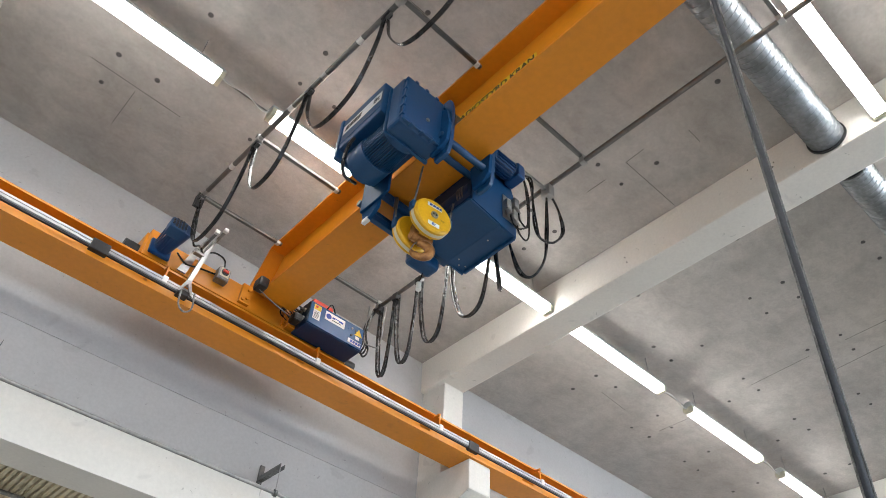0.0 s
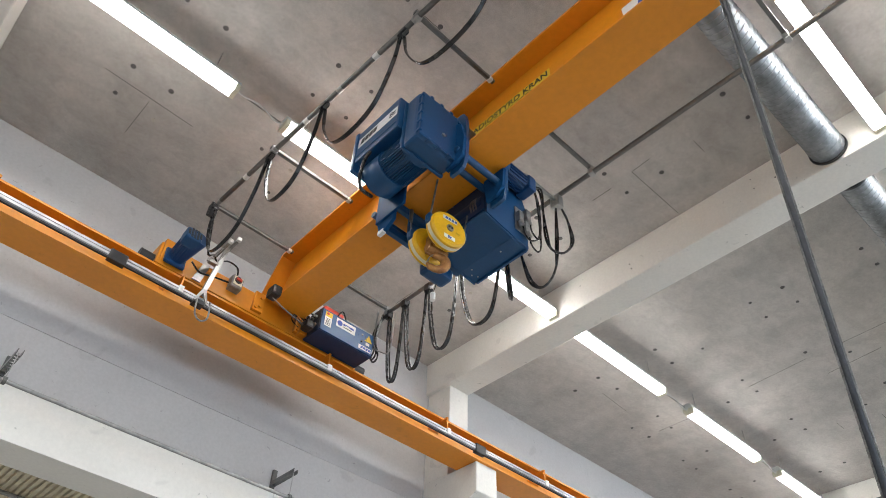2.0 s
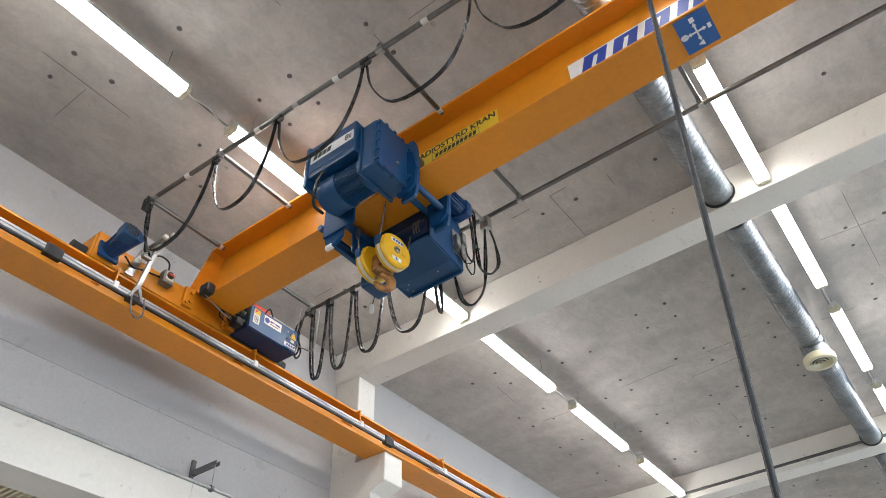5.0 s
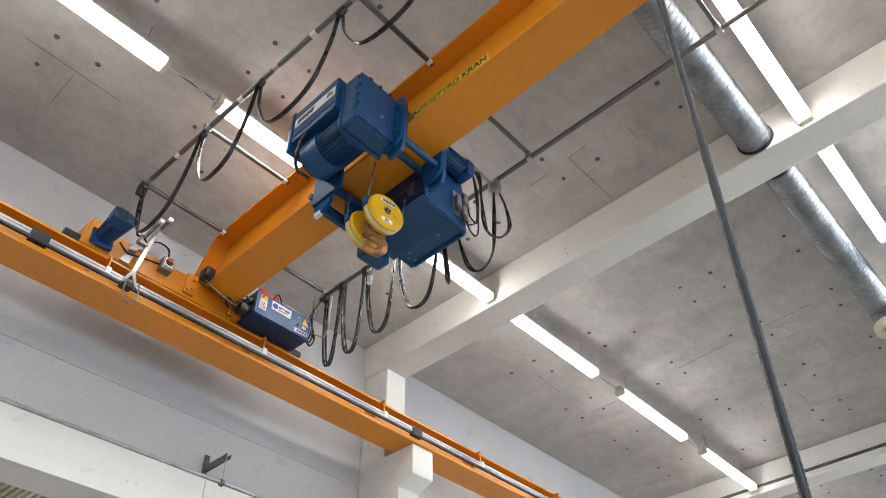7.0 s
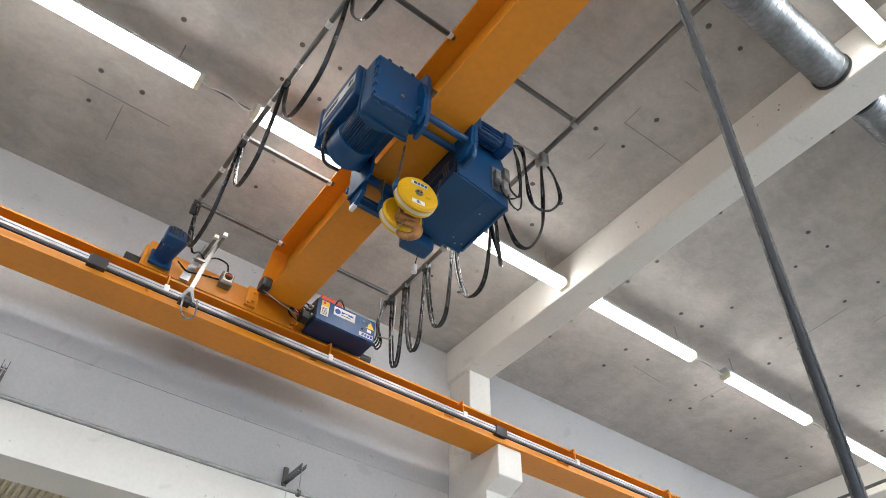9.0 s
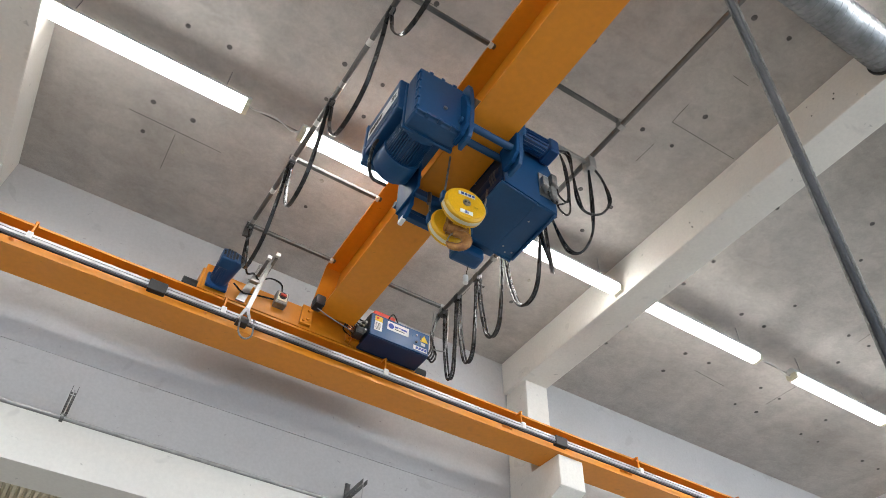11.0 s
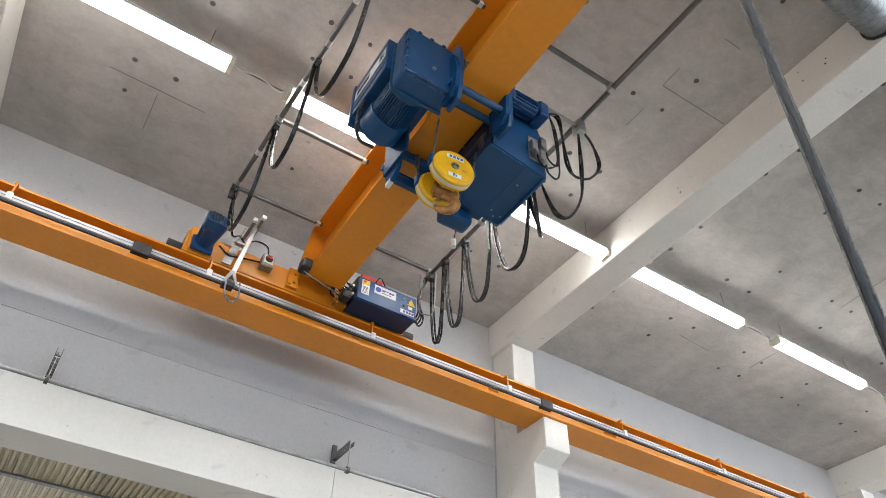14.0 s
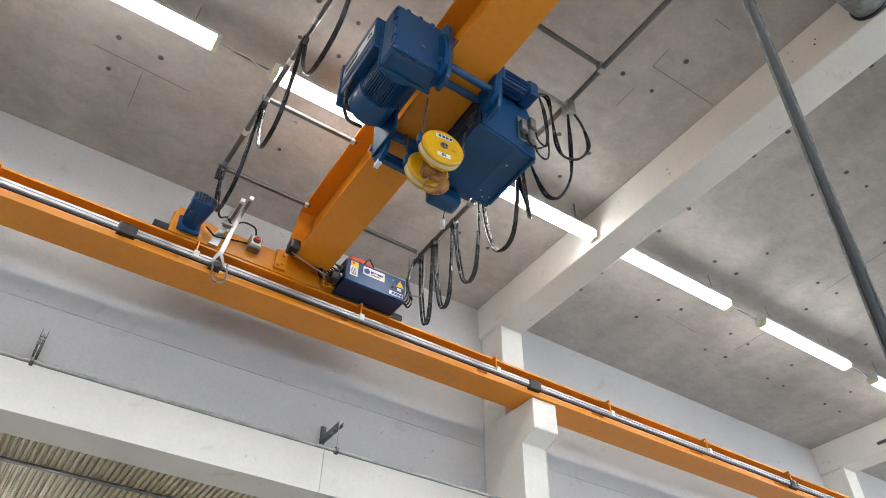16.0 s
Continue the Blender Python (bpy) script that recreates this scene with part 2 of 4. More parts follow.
def frame_at(origin, right, up):
    """A plane with its x along right, its y along up."""
    r = Vector(right).normalized()
    u = (Vector(up) - r * Vector(up).dot(r)).normalized()
    w = r.cross(u)
    return Matrix(((r.x, u.x, w.x, origin[0]), (r.y, u.y, w.y, origin[1]), (r.z, u.z, w.z, origin[2]), (0, 0, 0, 1)))


# ---- the hall ----
CEIL, WALL = 6.30, 5.03
X0, X1, Y0 = -13.0, 27.0, -9.0
BEAMS = [-12.20, -6.86, -1.52, 3.72, 9.45, 15.2, 20.9]
BEAM_W, BEAM_Z = 0.315, 5.92
ROWS_Y = [3.235, 0.16, -2.92, -6.0]

ground = part("floor", box(X0 - 0.4, X1 + 0.4, Y0 - 0.4, 14.0, -0.2, 0.0), FLOOR)
tagged(ground, "grey coated concrete workshop floor", "floor", kind="structure")


def build_ceiling():
    """A slab with round tie holes, each a shallow pocket ring, and a few hairline joints."""
    bm = bmesh.new()
    add_box(bm, X0, X1, Y0, WALL + 0.4, CEIL, CEIL + 0.25)
    for f in bm.faces:
        f.material_index = 0
    rng = random.Random(5)
    for i in range(-14, 22):
        for dx in (0.0, 0.315):
            for j in range(-9, 4):
                for dy in (0.0, 0.35):
                    if rng.random() < 0.08:
                        continue
                    x = (5.19 + 1.105 * i if i > -2 else 5.07 + 1.095 * i) + dx + rng.uniform(-0.02, 0.02)
                    y = 1.60 + 1.1 * j + dy + rng.uniform(-0.02, 0.02)
                    if y > WALL - 0.15 or y < Y0 + 0.1 or any(b - 0.05 < x < b + BEAM_W + 0.05 for b in BEAMS):
                        continue
                    k = rng.random()
                    v = bmesh.ops.create_cone(bm, cap_ends=True, segments=12, radius1=0.015 + 0.008 * rng.random(), radius2=0.017, depth=0.006,
                                              matrix=Matrix.Translation((x, y, CEIL - 0.001)))["verts"]
                    for f in {f for a in v for f in a.link_faces}:
                        f.material_index = 2 if (k < 0.16 and x < 3.7) else 1
    seams = [(-0.56, 3.98, 0.19, 3.99), (-0.18, 4.03, -0.18, 4.43), (3.03, 1.79, 3.69, 1.78), (3.03, 1.79, 3.02, 1.61), (6.48, 2.70, 6.42, 2.00), (6.41, 1.61, 6.38, 1.07),
             (5.47, 3.96, 5.95, 3.99), (6.83, 1.96, 6.76, 1.36), (4.65, -0.36, 6.03, -0.40), (5.22, -0.02, 5.25, -0.53)]
    for k in range(12):
        x, y, n = rng.uniform(-3, 12), rng.uniform(-1, 4.6), rng.uniform(0.15, 0.4)
        if not any(c - 0.6 < x < c + BEAM_W + 0.6 for c in BEAMS):
            seams.append((x, y, x + n, y) if k % 2 else (x, y, x, y + n))
    for x, y, u, v in seams:
        d = Vector((u - x, v - y, 0))
        m = Matrix.Translation((x, y, CEIL)) @ Matrix.Rotation(math.atan2(d.y, d.x), 4, "Z")
        for f in {f for a in add_box(bm, 0, d.length, -0.002, 0.002, -0.0015, 0.002, m=m) for f in a.link_faces}:
            f.material_index = 1
    return tagged(part("ceiling", bm, [CONCRETE, HOLE, PLUG]), "grey raw concrete ceiling with tie holes", "ceiling", kind="structure")


build_ceiling()

for b in BEAMS:
    bm = prism([(b, BEAM_Z), (b + BEAM_W, BEAM_Z), (b + BEAM_W + 0.01, CEIL), (b - 0.01, CEIL)], "y", Y0, WALL, 0.012)
    if b == 3.72:
        for y, z, r in ((0.93, 6.14, 0.006), (0.95, 6.10, 0.007), (1.13, 6.11, 0.005), (1.13, 6.22, 0.005), (2.35, 6.08, 0.005), (2.34, 6.02, 0.006)):
            for f in {f for v in add_rod(bm, (b - 0.009, y, z), (b + 0.01, y, z), r, seg=10) for f in v.link_faces}:
                f.material_index = 1
    tagged(part("ceiling_beam", bm, [COLUMNPAINT, HOLE]), "white painted concrete ceiling beam across the hall", "beam", "ceiling beams", "structure")


tagged(part("beam_cable_strip", box(9.415, 9.452, Y0, WALL - 0.9, 6.0, 6.03, bevel=0.003), STEEL_DARK), "dark cable strip along a ceiling beam", "cable strip", kind="structure")


def build_wall():
    """Long wall of stacked panels over a wide opening."""
    rows = [(3.88, 4.2425, WALL - 0.02, LINTELTONE, "lintel"), (4.245, 4.7085, WALL, WALLPAINT, "wall_panel"), (4.711, 5.45, WALL, WALLPAINT, "wall_panel"),
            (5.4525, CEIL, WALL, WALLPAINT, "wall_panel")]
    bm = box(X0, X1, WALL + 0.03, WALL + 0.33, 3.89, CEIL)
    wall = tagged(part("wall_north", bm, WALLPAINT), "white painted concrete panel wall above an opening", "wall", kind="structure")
    edges = [X0] + [b + 0.03 for b in BEAMS[1:-1]] + [X1]
    for z0, z1, y, mat, name in rows:
        for a, b in zip(edges, edges[1:]):
            cut = [a, b]
            if name == "lintel":
                cut = [a, a + 3.64, b] if b - a > 4 else [a, b]
            for p, q in zip(cut, cut[1:]):
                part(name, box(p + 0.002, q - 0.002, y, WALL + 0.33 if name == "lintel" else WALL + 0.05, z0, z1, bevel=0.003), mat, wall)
    return wall


build_wall()
ADDED_WINDOWS = [(x, x + 4.2) for x in (-11.5, -6.0, -0.5, 5.0, 10.5, 16.0, 21.5)]


def build_added_window_wall():
    """The unseen wall behind, with an added band of wide windows for fill light."""
    z0, z1 = 1.1, 4.6
    wall = thing("wall_south", "unseen white painted hall wall with an added band of wide windows", "wall", kind="structure")
    part("sill_wall", box(X0, X1, Y0 - 0.3, Y0, 0, z0), WALLPAINT, wall)
    part("head_wall", box(X0, X1, Y0 - 0.3, Y0, z1, CEIL + 0.25), WALLPAINT, wall)
    cuts = [X0] + [v for w in ADDED_WINDOWS for v in w] + [X1]
    for a, b in zip(cuts[::2], cuts[1::2]):
        part("pier", box(a, b, Y0 - 0.3, Y0, z0, z1), WALLPAINT, wall)
    for i, (a, b) in enumerate(ADDED_WINDOWS):
        win = thing("window_%d" % (i + 1), "added unseen wide white-framed hall window", "window", "hall windows", "structure")
        for c, d in ((a, a + 0.06), ((a + b) / 2 - 0.03, (a + b) / 2 + 0.03), (b - 0.06, b)):
            part("mullion", box(c, d, Y0 - 0.2, Y0 - 0.12, z0, z1), WHITE, win)
        for c in (z0, z1 - 0.06):
            part("rail", box(a, b, Y0 - 0.2, Y0 - 0.12, c, c + 0.06), WHITE, win)
        # Added area lamp as fill, stronger in the eastern openings to cool that bay.
        li = bpy.data.lights.new("window_fill", "AREA")
        li.shape, li.size, li.size_y, li.energy, li.color = "RECTANGLE", b - a, z1 - z0, WINDOW_FILL * (0.5 if a < 8 else 1.35), (0.66, 0.83, 1.0)
        lo = new("window_fill", li)
        lo.matrix_basis = look((0.5 * (a + b), Y0 - 0.1, 0.5 * (z0 + z1)), (0.5 * (a + b), Y0 + 5, 0.5 * (z0 + z1)))


build_added_window_wall()
for name, a in (("wall_west", (X0 - 0.3, X0, Y0 - 0.3, 14, 0, CEIL + 0.25)),
                ("wall_east", (X1, X1 + 0.3, Y0 - 0.3, 14, 0, CEIL + 0.25)), ("wall_back_room", (X0, X1, 13.7, 14, 0, CEIL))):
    tagged(part(name, box(*a), WALLPAINT), "white painted concrete hall wall", "wall", kind="structure")


def build_column(b):
    col = thing("column", "white painted concrete column with a stepped corbel", "column", "columns along the wall", "structure")
    x0, x1 = b + 0.045, b + 0.312
    part("upper_shaft", box(x0, x1, 4.70, WALL + 0.1, 4.90, BEAM_Z + 0.02, bevel=0.012), COLUMNPAINT, col)
    side = [(WALL + 0.1, 0.0), (4.50, 0.0), (4.50, 4.55), (4.31, 4.62), (4.31, 4.91), (WALL + 0.1, 4.91)]
    part("corbel_shaft", prism(side, "x", x0 - 0.002, x1 + 0.002, 0.012), COLUMNPAINT, col)
    return col


for b in BEAMS:
    build_column(b)


def build_deck():
    """Trapezoidal sheet under the next room's ceiling, ribs running away from the opening."""
    bm = bmesh.new()
    z, pitch = 4.02, 0.050
    for k in range(int((X1 - X0) / pitch)):
        x = X0 + k * pitch
        add_prism(bm, [(x, z + 0.025), (x + 0.006, z), (x + 0.030, z), (x + 0.036, z + 0.025), (x + 0.050, z + 0.025), (x + 0.050, z + 0.03), (x, z + 0.03)], "y", WALL + 0.34, 13.7)
    deck = tagged(part("ceiling_next_room", bm, DECK), "cream corrugated metal deck over the next room", "ceiling", kind="structure")
    return deck


build_deck()
for y in (6.07, 8.3, 10.5):
    tagged(part("deck_purlin", box(X0, X1, y, y + 0.05, 3.995, 4.012, bevel=0.003), GREY), "grey steel strip across the corrugated deck", "beam", kind="structure")
tagged(part("roof_next_room", box(X0, X1, WALL + 0.33, 14, 4.3, 4.5), WALLPAINT), "plain roof slab of the next room", "ceiling", kind="structure")


# ---- lamps ----
LAMP_Z = 5.955


def build_lamp():
    lamp = thing("fluorescent_lamp", "long white fluorescent ceiling lamp, lit, with yellowed ends", "lamp", "rows of ceiling lamps")
    n = 1.47
    body = bmesh.new()
    add_prism(body, [(-0.035, 0.12), (-0.0575, 0.062), (0.0575, 0.062), (0.035, 0.12)], "x", 0.0, n)
    part("housing", body, WHITE, lamp)
    cover = bmesh.new()
    add_prism(cover, [(-0.057, 0.061), (-0.054, 0.02), (-0.043, 0.0), (0.043, 0.0), (0.054, 0.02), (0.057, 0.061)], "x", 0.035, n - 0.035)
    part("cover", cover, TUBE, lamp, "glowing ribbed cover")
    for x in (0.0, n - 0.035):
        cap = bmesh.new()
        add_prism(cap, [(-0.059, 0.061), (-0.056, 0.018), (-0.045, -0.002), (0.045, -0.002), (0.056, 0.018), (0.059, 0.061)], "x", x, x + 0.035)
        part("end_cap", cap, CAP, lamp, "yellowed plastic end cap")
    for x in (0.2, n - 0.2):
        part("hanger_rod", rod((x, 0, 0.12), (x, 0, CEIL - LAMP_Z), 0.0035, seg=8), STEEL, lamp)
    return lamp


def place_lamps():
    spots = []
    for a, b in zip(BEAMS, BEAMS[1:]):
        hall = [b - 1.48, b - 3.11, b - 4.98] if b < 4 else [a + 0.305, a + 2.254, b - 1.546]
        for x in sorted(hall):
            for y in ROWS_Y:
                spots.append((x, y))
    first = build_lamp()
    first.matrix_basis = Matrix.Translation((*spots[0], LAMP_Z))
    for x, y in spots[1:]:
        copy_thing(first, Matrix.Translation((x, y, LAMP_Z)))
    # Unseen lamps added in the next room so its deck is brighter.
    for k in range(9):
        copy_thing(first, Matrix.Translation((-7.5 + 2.3 * k, 8.0, 3.69)))
    by_row = {}
    for x, y in spots:
        by_row.setdefault(y, []).append(x)
    for y, xs in by_row.items():
        if y < 0:
            continue
        xs.sort()
        for a, b in zip(xs, xs[1:]):
            p, q = a + 1.47, b
            if q - p < 0.1 or any(p - 0.05 < k < q + 0.05 for k in BEAMS) or p < -3 or p > 13:
                continue
            w = part("lamp_cable", sweep([(p, y, LAMP_Z + 0.06), (p + 0.06, y, LAMP_Z + 0.05), ((p + q) / 2, y + 0.01, LAMP_Z + 0.09), (q - 0.06, y, LAMP_Z + 0.02), (q, y, LAMP_Z + 0.06)], 0.006, seg=6), WHITE)
            tagged(w, "thin white cable linking two ceiling lamps", "cable", "lamp cables")
            w = part("lamp_conduit", rod((p - 0.01, y + 0.03, LAMP_Z + 0.09), (q + 0.01, y + 0.03, LAMP_Z + 0.09), 0.004, seg=6), STEEL_DARK)
            tagged(w, "thin dark steel line between two ceiling lamps", "conduit", "lamp conduits")


place_lamps()


# ---- ventilation duct ----
def build_duct():
    duct = thing("ventilation_duct", "shiny spiral-seamed galvanised ventilation duct under the ceiling", "duct")
    y, z, r = 0.53, 6.06, 0.128
    ends = [b for b in BEAMS if -2 < b < 16]
    for a, b in zip(ends, ends[1:]):
        bm = bmesh.new()
        p, q = a + BEAM_W - 0.02, b + 0.02
        add_rod(bm, (p, y, z), (q, y, z), r, seg=40, caps=False)
        part("pipe", bm, DUCT, duct, smooth=True)
        seam = bmesh.new()
        turns = (q - p) / 0.052
        path = [Vector((p + (q - p) * k / (turns * 16), y + (r + 0.001) * math.cos(k / 16 * 2 * math.pi), z + (r + 0.001) * math.sin(k / 16 * 2 * math.pi))) for k in range(int(turns * 16))]
        add_sweep(seam, path, 0.006, 0.004, seg=4, axis=(1, 0, 0))
        part("seam", seam, DUCT, duct, "raised spiral seam")
        for x in (a + BEAM_W + 0.012, b - 0.03):
            part("collar", rod((x, y, z), (x + 0.018, y, z), r + 0.014, seg=40), BLACK, duct, "dark sealing collar at the beam")
    x = 6.58
    part("tee_sleeve", rod((x - 0.2, y, z), (x + 0.2, y, z), r + 0.006, seg=40), DUCT, duct, smooth=True)
    part("tee_neck", rod((x, y, z), (x, y, z - 0.24), 0.14, seg=40), DUCT, duct, smooth=True)
    ring = bmesh.new()
    prof = [(0.16, -0.20), (0.168, -0.21), (0.168, -0.275), (0.155, -0.285), (0.125, -0.285), (0.115, -0.26)]
    for i in range(len(prof) - 1):
        add_ring(ring, (x, y, z), prof[i], prof[i + 1])
    part("outlet_ring", ring, CREAM, duct, "cream air outlet ring", smooth=True)
    for rr, zz in ((0.095, -0.268), (0.062, -0.275), (0.03, -0.28)):
        cone = bmesh.new()
        add_ring(cone, (x, y, z), (rr + 0.02, zz - 0.012), (rr, zz + 0.015))
        add_ring(cone, (x, y, z), (rr, zz + 0.015), (max(rr - 0.012, 0.004), zz + 0.012))
        part("outlet_cone", cone, CREAM, duct, smooth=True)
    return duct


def add_ring(bm, c, p, q, seg=36):
    a = [bm.verts.new((c[0] + p[0] * math.cos(t), c[1] + p[0] * math.sin(t), c[2] + p[1])) for t in (2 * math.pi * k / seg for k in range(seg))]
    b = [bm.verts.new((c[0] + q[0] * math.cos(t), c[1] + q[0] * math.sin(t), c[2] + q[1])) for t in (2 * math.pi * k / seg for k in range(seg))]
    for k in range(seg):
        bm.faces.new((a[k], a[(k + 1) % seg], b[(k + 1) % seg], b[k]))


build_duct()


# ---- runway with conductor line ----
RAIL_Y, RAIL_Z = 4.435, 4.912


def i_outline(c, z0, h, w0, w1, t, web, low):
    """An I section: centre, bottom, height, flange widths, top flange, web and bottom flange thickness."""
    return [(c - w0 / 2, z0), (c + w0 / 2, z0), (c + w0 / 2, z0 + low), (c + web / 2, z0 + low), (c + web / 2, z0 + h - t), (c + w1 / 2, z0 + h - t), (c + w1 / 2, z0 + h),
            (c - w1 / 2, z0 + h), (c - w1 / 2, z0 + h - t), (c - web / 2, z0 + h - t), (c - web / 2, z0 + low), (c - w0 / 2, z0 + low)]


def build_runway():
    run = thing("crane_runway", "orange painted steel runway beam resting on wall corbels", "crane rail")
    part("girder", prism(i_outline(RAIL_Y, RAIL_Z, 0.272, 0.30, 0.20, 0.018, 0.012, 0.034), "x", X0, X1), ORANGE, run)
    part("rail_bar", box(X0, X1, RAIL_Y - 0.025, RAIL_Y + 0.025, RAIL_Z + 0.272, RAIL_Z + 0.30, bevel=0.004), STEEL, run, "bare steel rail bar")
    x = 0.645 - 1.3545 * 9
    while x < X1 - 1:
        part("stiffener", prism([(RAIL_Y - 0.15, RAIL_Z + 0.034), (RAIL_Y - 0.006, RAIL_Z + 0.034), (RAIL_Y - 0.006, RAIL_Z + 0.16), (RAIL_Y - 0.02, RAIL_Z + 0.16), (RAIL_Y - 0.15, RAIL_Z + 0.055)], "x", x - 0.105, x - 0.095), ORANGE, run)
        x += 1.3545
    line = thing("conductor_line", "silver and black conductor rail clipped along the runway", "conductor rail")
    y = RAIL_Y - 0.175
    part("profile", prism([(y + 0.006, 4.980), (y + 0.016, 4.980), (y + 0.016, 5.036), (y + 0.006, 5.036), (y - 0.006, 5.03), (y - 0.006, 5.012), (y + 0.003, 5.009), (y - 0.006, 5.006), (y - 0.006, 4.986)], "x", X0, X1), ALU, line)
    part("contact_strip", box(X0, X1, y - 0.003, y + 0.016, 4.963, 4.978, bevel=0.002), BLACK, line, "black insulated contact strip")
    x = 0.645 - 1.3545 * 9
    while x < X1 - 1:
        part("hanger_arm", box(x - 0.012, x + 0.012, y + 0.02, RAIL_Y - 0.08, 5.155, 5.17, bevel=0.002), ORANGE, line, "orange hanger arm")
        part("hanger_hook", box(x - 0.006, x + 0.006, y + 0.016, y + 0.024, 5.04, 5.17), ORANGE, line)
        part("clip", box(x - 0.02, x + 0.02, y - 0.014, y + 0.034, 4.985, 5.045, bevel=0.006), WHITE, line, "white plastic clip")
        x += 1.3545
    for x in (-3.6, 0.163, 3.763, 7.4, 9.45 + 0.1):
        part("joint_cover", box(x - 0.065, x + 0.065, y - 0.014, y + 0.036, 4.955, 5.045, bevel=0.008), BLACK, line, "black joint cover")
    return run


build_runway()


# ---- water pipe on brackets ----
def build_pipe():
    y, z = 4.72, 4.098
    pipe = tagged(part("wall_pipe", rod((X0, y, z), (3.76, y, z), 0.0145, seg=16), STEEL, smooth=True), "thin galvanised pipe along the wall", "pipe")
    for x in (-4.373, -2.207, -0.041, 2.125):
        br = thing("pipe_bracket", "slotted galvanised wall bracket with a hanging pipe clamp", "bracket", "pipe brackets")
        part("wall_rail", box(x - 0.02, x + 0.02, WALL - 0.02, WALL, 4.275, 4.43, bevel=0.002), STEEL_DARK, br)
        arm = bmesh.new()
        for k in range(8):
            add_box(arm, x - 0.018, x + 0.018, WALL - 0.02 - 0.038 * k, WALL - 0.04 - 0.038 * k, 4.292, 4.295)
        for v in (-0.020, 0.016):
            add_box(arm, x + v, x + v + 0.004, 4.69, WALL - 0.015, 4.29, 4.327)
        part("arm", arm, STEEL_DARK, br, "slotted channel arm")
        part("rod", rod((x, y, 4.31), (x, y, 4.11), 0.004, seg=8), STEEL, br)
        part("clamp", rod((x - 0.012, y, z), (x + 0.012, y, z), 0.027, seg=16), STEEL_DARK, br)


build_pipe()

# ---- the travelling crane ----
BX0, BX1, BZ0, BZ1 = 1.333, 1.645, 5.286, 5.82
BXC = 1.4715


def track_x(left, y):
    """Where the festoon tracks run; the left one slants a little."""
    return 0.663 - 0.03 * (y - 2.4) if left else 2.405


def build_bridge():
    crane = thing("bridge_crane", "orange single-girder overhead travelling crane bridge with blue drive", "crane")
    t, web, ye, yt = 0.022, 0.012, 4.20, 4.22
    part("bottom_flange", box(BX0, BX1, Y0 + 0.6, ye, BZ0, BZ0 + 0.017, bevel=0.003), ORANGE, crane)
    part("top_flange", box(BX0 - 0.005, BX1 - 0.01, Y0 + 0.6, yt, BZ1 - t, BZ1, bevel=0.003), ORANGE, crane)
    part("web", prism([(Y0 + 0.6, BZ0 + t), (ye, BZ0 + t), (4.33, 5.425), (4.43, 5.425), (4.43, 5.46), (yt, BZ1 - t), (Y0 + 0.6, BZ1 - t)], "x", BXC - web / 2, BXC + web / 2), ORANGE, crane)
    part("end_rib", prism([(ye + 0.002, BZ0 + 0.002), (ye + 0.002, BZ0 + t), (4.33, 5.447), (4.33, 5.425)], "x", BX0 + 0.003, BX1 - 0.003), ORANGE, crane)
    part("sloped_end", prism([(yt, BZ1 - t), (yt + 0.002, BZ1), (4.46, 5.46), (4.44, 5.446)], "x", BX0 - 0.004, BX1 - 0.011), ORANGE, crane, "orange flange sloping down to the end carriage")
    part("seat_plate", box(BX0, BX1, 4.332, 4.52, 5.422, 5.444, bevel=0.003), ORANGE, crane)
    for x0, x1 in ((1.24, 1.3325), (1.6455, 1.735)):
        part("bolt_plate", box(x0, x1, 4.325, 4.358, 5.235, 5.42, bevel=0.004), ORANGE, crane)
        for bx, bz in ((x0 + 0.025, 5.262), (x0 + 0.058, 5.285), (x0 + 0.058, 5.37)):
            part("bolt", rod((bx, 4.308, bz), (bx, 4.325, bz), 0.014, seg=6), ORANGE, crane)
    cy0, cy1 = 4.36, 4.53
    part("end_carriage", box(0.42, 2.32, cy0, cy1, 5.215, 5.42, bevel=0.008), ORANGE, crane)
    part("head_plate", box(0.44, 0.64, cy0 - 0.012, cy1 + 0.02, 5.205, 5.46, bevel=0.006), ORANGE, crane)
    for x, d in ((0.44, -0.13), (2.32, 0.12)):
        part("buffer", rod((x, 4.44, 5.27), (x + d, 4.44, 5.27), 0.052, seg=24), BLACK, crane, "black rubber buffer", smooth=True)
    part("wheel", rod((0.62, 4.40, 5.245), (0.62, 4.47, 5.245), 0.035, seg=24), STEEL, crane)
    # travel motor
    mo = part("travel_motor", rod((0.545, 4.345, 5.30), (0.605, 4.075, 5.375), 0.062, seg=28), BLUE_MOTOR, crane, "blue finned travel motor", smooth=True)
    a, b = Vector((0.545, 4.345, 5.30)), Vector((0.605, 4.075, 5.375))
    d = (b - a).normalized()
    m = frame_at(a, (1, 0, 0), d)
    part("motor_flange", box(-0.085, 0.085, -0.004, 0.028, -0.085, 0.085, bevel=0.015, m=m), BLUE_MOTOR, mo)
    for k in range(20):
        part("fin", box(0.060, 0.066, 0.04, 0.19, -0.003, 0.003, m=m @ Matrix.Rotation(2 * math.pi * k / 20, 4, "Y")), BLUE_MOTOR, mo)
    part("fan_cowl", box(-0.064, 0.064, 0.18, 0.29, -0.064, 0.064, bevel=0.024, m=m, seg=3), BLUE, mo, "rounded blue fan cowl")
    grid = bmesh.new()
